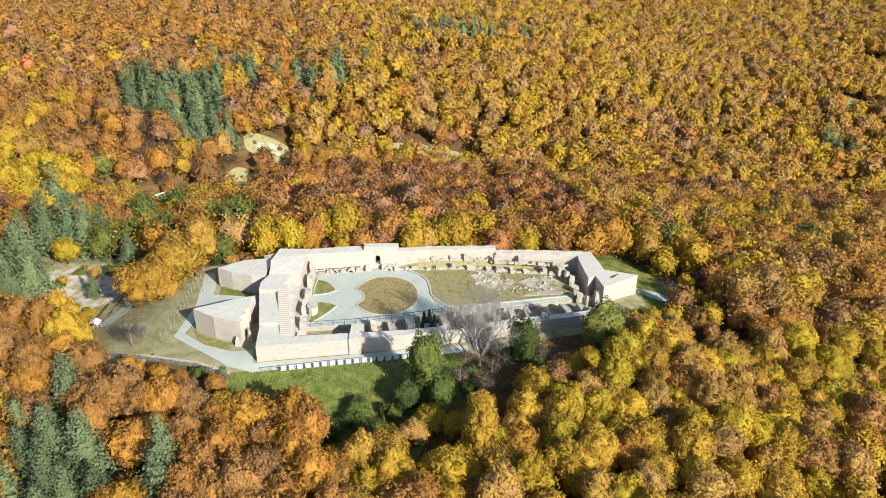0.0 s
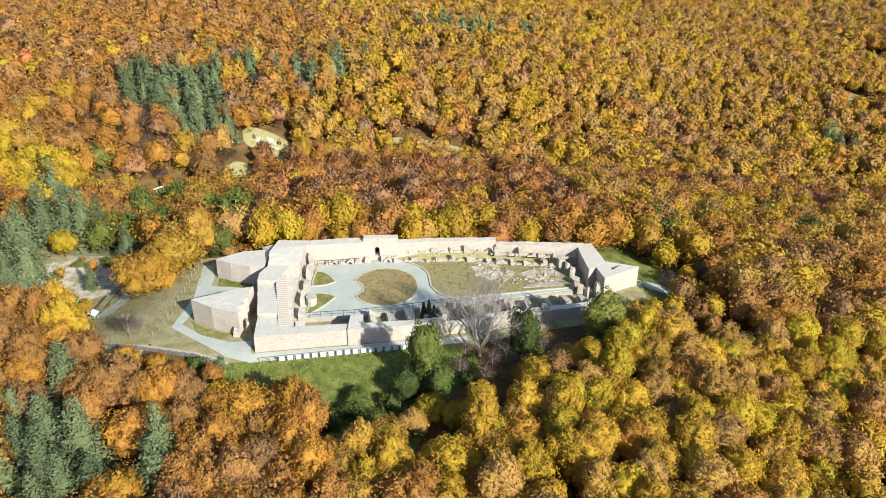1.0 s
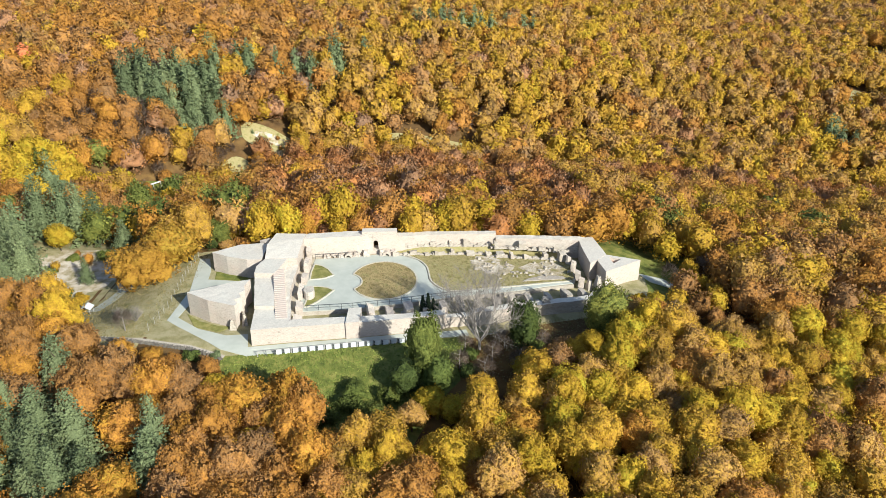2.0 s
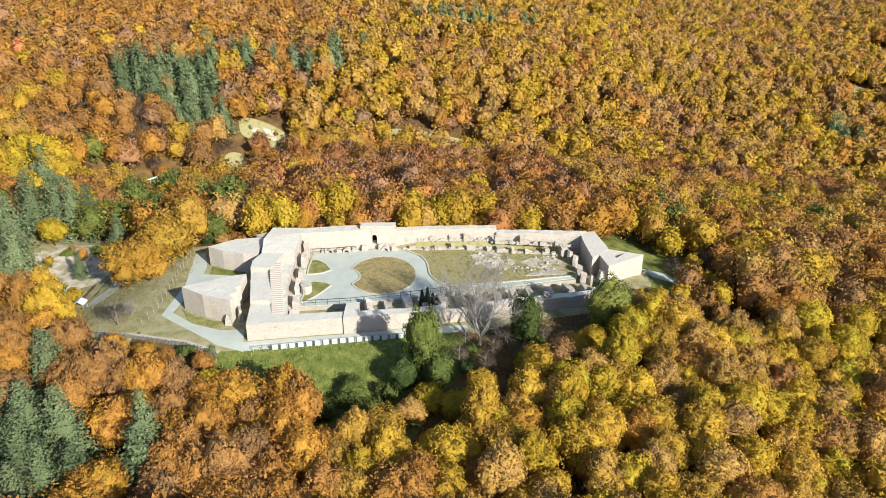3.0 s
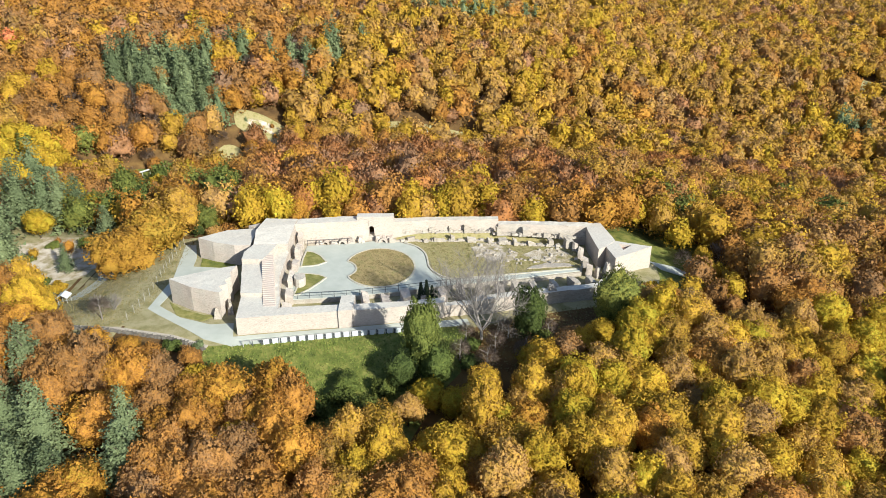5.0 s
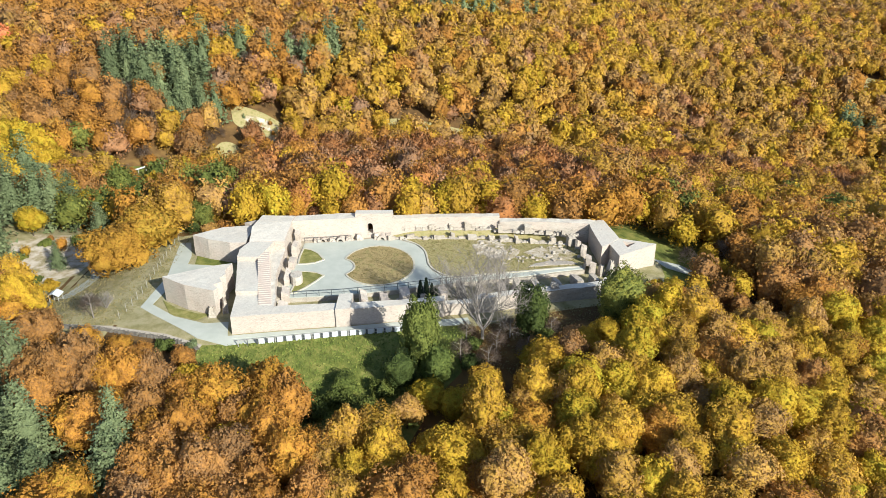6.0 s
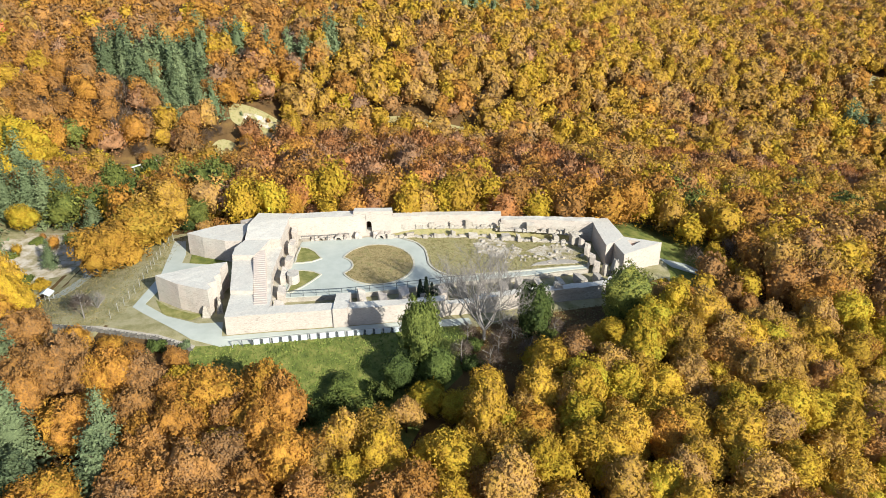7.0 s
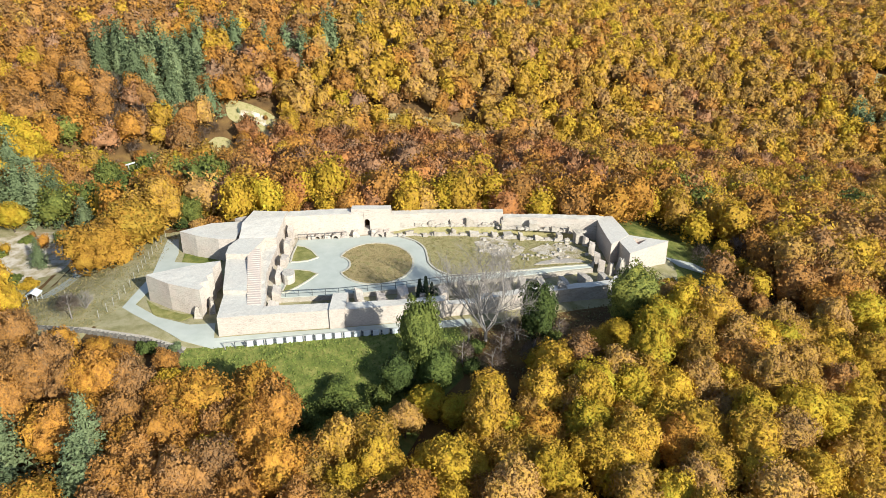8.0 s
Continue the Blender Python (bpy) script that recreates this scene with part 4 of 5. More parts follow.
masonry("wall_south_east", [(23.303, -9.6), (29, -8.3), (37.2, -6.3), (39.5, -2.2), (37.3, -3.8), (36.7, -4.9), (29, -6.9), (23.303, -8.2)],
        lambda x, y: court(x) + 1.45 + 0.16 * math.sin(x * 2.3) + 0.14 * math.sin(x * 5.1), material="ruin", rough=0.13, cell=0.6, label="weathered south wall with a broken top", seed=17, **WALL)
stub("ruined_pier", 28.6, -7.4, 0.7, 0.6, 0.8, 4.1, "loose block of masonry on the wall top", low=1.3)

# piers of an arcade between the wall and the courtyard
for k, (x, y, w) in enumerate([(-4.0, -11.4, 0.9), (-1.6, -11.0, 1.1), (1.6, -10.3, 1.25), (4.7, -9.6, 1.2), (7.4, -9.0, 0.8), (10.7, -8.3, 1.0), (13.6, -7.5, 1.1), (17.0, -6.9, 1.1),
                               (20.1, -6.1, 1.0), (22.9, -5.5, 1.1), (26.0, -4.5, 1.0), (29.6, -3.6, 0.9), (33.0, -2.5, 1.2), (36.0, -1.8, 0.9)]):
    pier("arcade_pier", x, y - 0.1, w * 0.55, 1.35, 2.7 + 0.25 * math.sin(k * 2.3), k * 1.7 + 0.5, "weathered pale pier of the southern arcade", low=-1.7, material="wall" if k < 9 else "ruin", group="arcade piers of the south side")
bm = bmesh.new()
for k in range(60):
    x = -12.3 + 0.8 * k
    y = -13.0 + 0.225 * (x + 12.3) + 0.9 * math.sin(k * 1.9)
    rubble(bm, x, y, court(x) - 1.7, 0.5, 0.45, 0.75 + 0.4 * math.sin(k * 2.9), k * 1.1 + 50, 0.6)
tagged(part("fallen_masonry", bm, M["ruin"]), "heap of fallen masonry between the arcade piers", "ruin", kind="stuff")

# courtyard ground
trench = [(-14.3, -16.7), (-5, -15.3), (4, -13.9), (11, -12.2), (20, -9.8), (37, -4.9), (38.4, 2.0), (38.3, 14.6), (33.4, 14.7), (34.9, 12.4), (35.7, 9), (35.6, 4.2), (35.0, 1.4), (30.4, 0.2), (24.7, -1.9), (12.0, -4.7), (3.4, -7.4), (-4.9, -9.6), (-12.7, -10.9), (-14.0, -11)]
patch("trench_floor", trench, M["grass"], 0.0, 1.5, "grassy floor of the sunken southern strip", shape=lambda x, y: court(x) - 1.6)
COURT = [(-16.4, -11.0), (-12.7, -10.7), (-4.9, -9.4), (3.4, -7.2), (12.0, -4.5), (24.7, -1.7), (30.4, 0.4), (35.1, 1.6), (35.8, 4.2), (35.9, 9), (35.1, 12.5), (33.5, 14.8), (30, 15), (21.3, 15.5), (8, 14.6), (-2, 12.5), (-16.4, 9.9)]
masonry("court_edge", COURT, above(-0.12), material="ruin", cap="dirt", low=above(-2.2), cell=1.6, rough=0.03, label="stone-edged earth platform of the courtyard", category="floor", kind="structure")


def slab(name, outline, material, rise, label, step=1.2, thick=0.12):
    """A thin level sheet of paving or turf on the courtyard."""
    return patch(name, outline, material, rise, step, label, shape=lambda x, y: court(x))


def ring_points(cx, cy, rx, ry, a0, a1, k):
    return [(cx + rx * math.cos(a), cy + ry * math.sin(a)) for a in np.linspace(a0, a1, k)]


def jagged(outline, by=0.4, seed=3):
    """The outline broken into short uneven steps."""
    chance = random.Random(seed)
    out = []
    for (x0, y0), (x1, y1) in zip(outline, outline[1:] + outline[:1]):
        for k in range(4):
            out.append((x0 + (x1 - x0) * k / 4 + chance.uniform(-by, by), y0 + (y1 - y0) * k / 4 + chance.uniform(-by, by)))
    return out


PATH = [(-14.6, -10.9), (-12.7, -10.6), (-4.9, -9.3), (3.4, -7.1), (12.0, -4.4), (24.7, -1.2), (30.4, 0.8), (35.0, 2.0), (34.6, 2.6), (30.5, 1.7), (24, 0.0), (17.4, -1.4), (12.6, -2.7), (10.6, -1.9), (8.9, -0.3), (7.9, 2.0),
        (7.7, 4.5), (7.2, 7.4), (5.6, 9.9), (2.6, 11.6), (-1.5, 12.0), (-6.0, 10.6), (-14.2, 8.9), (-14.4, 1.4), (-15.0, -1.2), (-14.0, -3.6)]
slab("court_path", PATH, M["path"], -0.03, "smooth grey-green gravel path round the lawns")
def rounded(line, closed=True):
    """The line with its corners cut twice over."""
    for _ in range(2):
        pairs = list(zip(line, line[1:] + line[:1] if closed else line[1:]))
        cut = [(a[0] + (b[0] - a[0]) * k, a[1] + (b[1] - a[1]) * k) for a, b in pairs for k in (0.25, 0.75)]
        line = cut if closed else [line[0], *cut, line[-1]]
    return line


EAST = [(12.6, -2.5), (17.4, -1.2), (24, 0.2), (30.5, 1.9), (34.8, 2.8), (35.5, 4.5), (35.6, 9), (34.6, 12.0), (33, 12.0), (20, 12.6), (4, 12.3), (2.8, 11.9), (5.9, 10.1), (7.5, 7.5), (8.0, 4.5), (8.2, 2.0), (9.2, -0.1), (10.8, -1.7)]
BEND = rounded(EAST[-8:] + EAST[:5], False)
EAST = BEND + EAST[5:-8]
slab("east_lawn", EAST, M["dry"], 0.02, "wide lawn of dry yellowed grass")
oval = [p for p in ring_points(-0.3, 1.3, 6.1, 7.3, -math.pi, math.pi, 61)[:-1] if (p[0] + 7.6) ** 2 + (p[1] - 0.1) ** 2 > 3.3**2]
bite = [p for p in ring_points(-7.6, 0.1, 3.3, 3.3, math.pi / 2, -math.pi / 2, 40) if ((p[0] + 0.3) / 6.1) ** 2 + ((p[1] - 1.3) / 7.3) ** 2 < 1]
cut = max(range(len(oval)), key=lambda i: math.dist(oval[i], oval[(i + 1) % len(oval)]))
OVAL = oval[cut + 1:] + oval[:cut + 1] + bite
LEAF_N = [(-14.0, 6.7), (-12.6, 6.3), (-11.2, 5.0), (-9.8, 2.6), (-11.2, 1.3), (-12.7, 0.8), (-13.9, 0.6), (-14.1, 3.5)]
LEAF_S = [(-13.6, -2.2), (-12.2, -1.9), (-10.4, -2.2), (-9.0, -3.1), (-10.0, -5.2), (-11.3, -7.4), (-12.7, -9.2), (-13.4, -9.3), (-13.2, -5.5)]
slab("oval_lawn", OVAL, M["brown"], 0.04, "oval bed of dry brownish grass with a bitten end")
slab("leaf_lawn", LEAF_N, M["lawn"], 0.04, "small leaf-shaped green lawn")
slab("leaf_lawn", LEAF_S, M["lawn"], 0.04, "small leaf-shaped green lawn beside the niche")


def kerb(outline, closed, wide, label):
    bm = bmesh.new()
    pts = [Vector((x, y, 0)) for x, y in outline]
    k = len(pts)
    for i in range(k if closed else k - 1):
        a, b = pts[i], pts[(i + 1) % k]
        d = (b - a).normalized() * 0.01
        s = Vector((-(b - a).y, (b - a).x, 0)).normalized() * wide / 2
        prism(bm, [(p.x, p.y) for p in (a - d - s, b + d - s, b + d + s, a - d + s)], above(-0.1), above(0.10))
    return tagged(part("kerb", bm, M["kerb"]), label, "kerb", kind="structure")


kerb(OVAL, True, 0.30, "pale stone kerb round the oval bed")
kerb(LEAF_N, True, 0.26, "pale stone kerb round a leaf-shaped lawn")
kerb(LEAF_S, True, 0.26, "pale stone kerb round a leaf-shaped lawn")
kerb(BEND, False, 0.30, "pale stone kerb between path and wide lawn")

# bare earth, stones and a pale slab in the wide lawn
slab("bare_earth", jagged([(19.5, 3.9), (22.6, 4.8), (24.5, 8), (21.5, 11.4), (17.5, 12.0), (15.8, 9.8), (16.9, 6.8)]), M["worn"], 0.07, "worn patch of pale earth and stones")
slab("bare_earth", jagged([(25.3, 7.4), (29.5, 4.9), (33.5, 5.2), (34.4, 8.4), (31, 10.3), (27.4, 9.8)]), M["worn"], 0.07, "worn patch of pale earth before the arcade")
slab("stone_floor", jagged([(25.6, 2.0), (30.3, 2.9), (34.0, 3.5), (33.2, 4.6), (29.6, 4.4), (26.6, 3.2)], 0.14), M["ruin"], 0.16, "pale remains of a stone floor")
local = random.Random(5)
for cx, cy, n, r in ((19.2, 8.8, 30, 3.4), (30.4, 7.6, 26, 3.2), (24.0, 6.4, 18, 3.2)):
    for k in range(n):
        x, y = cx + local.gauss(0, r * 0.55), cy + local.gauss(0, r * 0.55)
        bm = bmesh.new()
        rubble(bm, x, y, court(x), local.uniform(0.14, 0.46), local.uniform(0.14, 0.36), local.uniform(0.12, 0.4), k * 3.1 + cx, 0.6)
        tagged(part("stone", bm, M["ruin"]), "loose weathered stone on the worn lawn", "stone", "loose stones of the lawn")


def railing(name, line, label, gap=2.0, height=1.0, parent=None, base=court, material="steel"):
    """Posts with two thin rails."""
    rail = tagged(new(name), label, "railing")
    run = []
    for (x0, y0), (x1, y1) in zip(line, line[1:]):
        k = max(1, round(math.dist((x0, y0), (x1, y1)) / gap))
        run += [(x0 + (x1 - x0) * i / k, y0 + (y1 - y0) * i / k) for i in range(k)]
    run.append(line[-1])
    for x, y in run:
        bm = bmesh.new()
        limb(bm, (x, y, base(x, y) - 0.25), (x, y, base(x, y) + height), 0.04, 0.04, 6)
        part("post", bm, M[material], rail)
    for h, r in ((height, 0.045), (height * 0.5, 0.03)):
        bm = bmesh.new()
        for (x0, y0), (x1, y1) in zip(run, run[1:]):
            limb(bm, (x0, y0, base(x0, y0) + h), (x1, y1, base(x1, y1) + h), r, r, 5)
        part("rail", bm, M[material], rail)
    return rail


railing("railing", [(-12.6, -10.45), (-4.9, -9.2), (3.4, -7.0), (12.0, -4.3), (17, -3.2)], "thin dark railing along the sunken strip")
railing("railing", [(-14.2, 9.1), (-9.8, 9.9), (-6.2, 10.8)], "thin dark railing before the north wall")

# the two western towers
tower_a = tagged(new("corner_tower"), "solid pale five-sided tower with a flat capped top", "tower", "western towers")
masonry("body", [(-32.6, 4.8), (-29.6, 3.3), (-25.6, 2.2), (-22.9, 2.4), (-22.9, 9.6), (-28.2, 8.4)], above(3.0), parent=tower_a, seed=20)
tower_b = tagged(new("corner_tower"), "solid pale five-sided tower with a cracked flank", "tower", "western towers")
masonry("body", [(-32.3, -11.3), (-28.2, -13.7), (-23.4, -15.2), (-23.1, -14.2), (-23.9, -13.3), (-22.9, -12.4), (-23.6, -11.2), (-22.95, -10.0), (-23.4, -8.6), (-22.9, -6.2), (-25.6, -7.2)], above(3.45), parent=tower_b, seed=21)
stub("ruined_pier", -22.6, -13.4, 0.5, 1.3, 2.0, 2.2, "ragged broken masonry between tower and wall", low=-1.0, material="ruin", taper=0.4)
stub("ruined_pier", -24.0, -15.3, 0.6, 0.7, 1.7, 6.2, "rough tumbled masonry at the tower's foot", low=-1.0, material="ruin", taper=0.5)
bm = bmesh.new()
prism(bm, [(-22.9, 11.0), (-24.8, 9.7), (-23.6, 9.0), (-22.9, 9.4)], lambda x, y: float(ground(x, y)) - 0.5, above(3.4))
tagged(part("wall_spur", bm, M["wall"]), "short stone spur between wall and tower", "wall", kind="structure")

# ---- outworks: paths, turf, fences ----
WEST_PATH = [(-36.9, 9.9), (-35.0, 9.9), (-33.3, 4.6), (-32.9, 1.2), (-25.3, 0.6), (-25.3, -3.8), (-33.0, -4.6), (-34.0, -12.6), (-29.6, -15.9), (-24.6, -17.6), (-21.2, -17.0), (-20.4, -20.6), (-14, -19.7), (-4.8, -18.2), (8, -15.2), (14.5, -13.9),
             (15.0, -15.6), (7, -17.2), (-4.4, -19.9), (-15.0, -21.6), (-20.2, -22.6), (-24.6, -21.3), (-33.3, -15.3), (-35.5, -13.6), (-34.9, -3.2)]
patch("terrace_turf", [(-37.2, 13), (-36.2, -15), (-37, -20), (-24, -23), (8, -17.6), (16, -16.2), (29, -11), (39, -8), (46, -3.5), (51, 3), (54, 9), (46, 14), (42, 18.5), (36, 18.5), (20, 19), (-22, 15.5), (-30, 14.5)], M["meadow"], 0.03, 1.5, "worn dry turf of the terrace round the walls")
patch("pavement", WEST_PATH, M["path"], 0.10, 1.2, "smooth grey-green walkway round the walls")
patch("verge", [(-34.0, -13.2), (-36.6, -14.2), (-37.5, -18.8), (-24.8, -21.6)], M["meadow"], 0.07, 1.0, "trampled grassy corner inside the fence")
patch("verge", [(-32.2, 4.4), (-31.7, 1.4), (-25.4, 0.8), (-25.4, 2.2)], M["grass"], 0.12, 1.0, "strip of green turf at a tower's foot")
patch("verge", [(-32.9, -11.2), (-30.4, -15.4), (-26, -16.6), (-24.5, -14.9), (-26.4, -14.9), (-30.1, -13.5)], M["lawn"], 0.12, 1.0, "strip of worn turf at a tower's foot")
patch("verge", [(-20, -20.6), (-5.2, -17.8), (8, -14.9), (8, -15.4), (-5.0, -18.6), (-14, -20.3), (-20, -21.3)], M["path"], 0.14, 1.0, "pale gravel strip along the foot of the south wall")
patch("west_slope", [(-36.0, 12.6), (-35.4, 9), (-35.0, -3), (-35.6, -13.4), (-36.6, -14.3), (-37.4, -19.0), (-38, -24), (-47, -26), (-58, -10), (-54, 1), (-50, 9), (-42, 13)], M["meadow"], 0.05, 1.5, "sloping dry meadow outside the fence")
patch("south_slope", [(-24, -22.7), (-15.0, -21.7), (-4.4, -20.0), (7, -17.3), (13, -16.2), (14.4, -19), (12.6, -22), (13.4, -26), (10, -30), (6, -40), (-3, -40), (-15, -35), (-24, -30)], M["grass"], 0.05, 1.0, "lush green grassy slope below the walkway")
patch("east_meadow", [(39, 19), (42, 17), (45, 12.5), (50, 8), (49.5, 3), (47, -4), (52, -8), (60, 2), (64, 18), (60, 32), (47, 27)], M["grass"], 0.05, 1.5, "shaded green meadow outside the east wall")
patch("south_terrace", [(12.0, -16.4), (15.2, -14.2), (22, -12), (29, -9.8), (37, -7.6), (40, -3), (44, -2), (44, -14), (35, -24), (24, -28), (11, -30), (11.6, -24)], M["litter"], 0.02, 1.5, "shaded leaf-strewn ground below the ruined south wall")
patch("landing", [(49.0, 9.2), (50.8, 6.6), (55.5, 5.6), (56.8, 7.2), (54.0, 9.4)], M["path"], 0.14, 1.0, "pale paved landing beside the gate tower")
patch("west_scrub", [(-90, 36), (-60, 38), (-48, 20), (-38, 15), (-50, 2), (-58, -9), (-66, -14), (-90, -6)], M["meadow"], 0.03, 2.0, "dry scrubby slope in the west")
patch("bare_slope", jagged([(-73, 18), (-69, 24), (-61, 25.5), (-55, 18), (-54, 10), (-59, 5), (-67, 4), (-72, 10)], 1.0), M["worn"], 0.07, 1.2, "eroded pale slope among scrub")
def oval_patch(name, cx, cy, rx, ry, material, label, step=2.0, seed=0.0):
    """An uneven round piece of open ground."""
    line = [(cx + rx * (1 + 0.12 * math.sin(3 * a + seed)) * math.cos(a), cy + ry * (1 + 0.12 * math.cos(2 * a + seed)) * math.sin(a)) for a in np.linspace(0, 2 * math.pi, 25)[:-1]]
    return patch(name, line, M[material], 0.06, step, label)


oval_patch("clearing", -46, 110, 9, 5, "dry", "dry grassy clearing at the foot of the hill", 2.0, 1)
oval_patch("bare_bank", -45, 110.5, 6.0, 1.8, "worn", "pale eroded bank in the clearing", 1.2, 2)
oval_patch("clearing", -52, 93, 5.5, 6, "dry", "dry grassy clearing in the valley", 2.0, 3)
oval_patch("bare_bank", -52, 93, 3.6, 2.8, "worn", "pale bare earth in the valley", 1.0, 4)
oval_patch("clearing", -69, 76, 10, 8, "grass", "overgrown strip beside the valley road", 2.0, 5)
oval_patch("clearing", 11, 122, 21, 5, "dry", "dry grassy strip along the valley floor", 2.5, 6)
oval_patch("bare_bank", 11, 123, 14, 1.3, "worn", "pale earth track along the valley floor", 1.5, 7)
oval_patch("clearing", 47, 118, 12, 4.5, "dry", "dry grassy edge of the valley floor", 2.0, 8)
oval_patch("bare_bank", 47, 119, 6, 1.2, "worn", "pale stony track in the valley", 1.5, 13)
oval_patch("clearing", 189, 200, 16, 9, "dry", "grassy clearing in the far wood", 3.0, 9)
oval_patch("clearing", 230, 258, 15, 13, "dry", "open meadow in the far wood", 3.0, 10)
oval_patch("clearing", 158, 128, 8, 5, "dirt", "small pale clearing in the far wood", 2.0, 12)


def terrain_level(x, y):
    return float(ground(x, y))


# wire fence on thin pale posts along the western slope
fence = tagged(new("wire_fence"), "wire fence on thin pale posts along the slope", "fence")
LINE = [(-37.3, 10.2), (-37.4, 4.0), (-37.0, -3.0), (-36.6, -9.5), (-37.0, -15.0), (-37.6, -19.2)]
posts = []
for (x0, y0), (x1, y1) in zip(LINE, LINE[1:]):
    k = max(1, round(math.dist((x0, y0), (x1, y1)) / 2.0))
    posts += [(x0 + (x1 - x0) * i / k, y0 + (y1 - y0) * i / k) for i in range(k)]
for i, (x, y) in enumerate(posts):
    z = terrain_level(x, y)
    bm = bmesh.new()
    limb(bm, (x, y, z - 0.3), (x + 0.05 * math.sin(i * 2.3), y, z + 1.5), 0.032, 0.028, 6)
    part("post", bm, M["post"], fence)
for h in (0.6, 1.1, 1.6):
    bm = bmesh.new()
    for (x0, y0), (x1, y1) in zip(posts, posts[1:]):
        limb(bm, (x0, y0, terrain_level(x0, y0) + h), (x1, y1, terrain_level(x1, y1) + h), 0.012, 0.012, 4)
    part("wire", bm, M["steel"], fence)

# parapet of white panels along the southern walkway
parapet = tagged(new("panel_parapet"), "walkway parapet of white panels between dark gaps", "parapet")
A, B = Vector((-18.4, -22.6, 0)), Vector((4.6, -18.3, 0))
way = (B - A).normalized()
turn = math.atan2(way.y, way.x)
length = (B - A).length
count = 18
for k in range(count + 1):
    p = A + way * length * k / count
    z = terrain_level(p.x, p.y) - 0.1
    bm = bmesh.new()
    box(bm, p.x - 0.05, p.y - 0.05, z - (1.6 if k % 4 == 0 else 0.3), p.x + 0.05, p.y + 0.05, z + 1.12, turn)
    part("post", bm, M["steel" if k % 4 else "post"], parapet)
for k in range(2, count):
    p = A + way * length * (k + 0.52) / count
    z = terrain_level(p.x, p.y) - 0.1
    bm = bmesh.new()
    box(bm, p.x - 0.42, p.y - 0.035, z + 0.06, p.x + 0.42, p.y + 0.035, z + 1.0, turn)
    bmesh.ops.bevel(bm, geom=bm.edges[:], offset=0.012, segments=1, affect="EDGES")
    part("panel", bm, M["panel"], parapet)
    q = A + way * length * (k + 0.08) / count
    bm = bmesh.new()
    box(bm, q.x - 0.15, q.y - 0.02, z + 0.1, q.x + 0.15, q.y + 0.02, z + 0.48, turn)
    box(bm, q.x - 0.15, q.y - 0.02, z + 0.56, q.x + 0.15, q.y + 0.02, z + 0.96, turn)
    part("dark_panel", bm, M["steel"], parapet)
for h in (1.08,):
    bm = bmesh.new()
    for k in range(count):
        a, b = A + way * length * k / count, A + way * length * (k + 1) / count
        limb(bm, (a.x, a.y, terrain_level(a.x, a.y) - 0.1 + h), (b.x, b.y, terrain_level(b.x, b.y) - 0.1 + h), 0.05, 0.05, 6)
    part("rail", bm, M["post"], parapet)

# dry-stone retaining wall at the south-western corner
retaining = tagged(new("retaining_wall"), "dark dry-stone retaining wall with a flat stone coping", "wall")
ends = [(-47.0, -19.6), (-37.6, -20.2), (-29.0, -21.4), (-23.5, -23.2)]
bm = bmesh.new()
cop = bmesh.new()
local = random.Random(9)
for (x0, y0), (x1, y1) in zip(ends, ends[1:]):
    k = int(math.dist((x0, y0), (x1, y1)) / 0.6)
    for i in range(k):
        x, y = x0 + (x1 - x0) * i / k, y0 + (y1 - y0) * i / k
        z = terrain_level(x, y)
        for h in (-0.7, -0.3, 0.1):
            rubble(bm, x + local.uniform(-0.1, 0.1), y - 0.25, z + h, 0.32, 0.25, 0.42, local.uniform(0, 90), 0.85)
    d = Vector((x1 - x0, y1 - y0, 0)).normalized()
    s = Vector((-d.y, d.x, 0)) * 0.25
    prism(cop, [(x0 - s.x, y0 - s.y - 0.1), (x1 - s.x, y1 - s.y - 0.1), (x1 + s.x, y1 + s.y - 0.1), (x0 + s.x, y0 + s.y - 0.1)], lambda x, y: terrain_level(x, y) + 0.42, lambda x, y: terrain_level(x, y) + 0.56)
part("stonework", bm, M["slate"], retaining)
part("coping", cop, M["ruin"], retaining)

# white guard rail beside the valley road
guard = tagged(new("guard_rail"), "pale guard rail beside the valley road", "guard rail")
g0, g1 = Vector((-75.5, 76.0, 0)), Vector((-68.0, 84.0, 0))
bm = bmesh.new()
for k in range(5):
    a, b = g0.lerp(g1, k / 5), g0.lerp(g1, (k + 1) / 5)
    za, zb = terrain_level(a.x, a.y), terrain_level(b.x, b.y)
    limb(bm, (a.x, a.y, za + 1.7), (b.x, b.y, zb + 1.7), 0.2, 0.2, 6)
part("beam", bm, M["panel"], guard)
for k in range(6):
    a = g0.lerp(g1, k / 5)
    bm = bmesh.new()
    limb(bm, (a.x, a.y, terrain_level(a.x, a.y) - 0.3), (a.x, a.y, terrain_level(a.x, a.y) + 1.7), 0.1, 0.1, 6)
    part("post", bm, M["post"], guard)


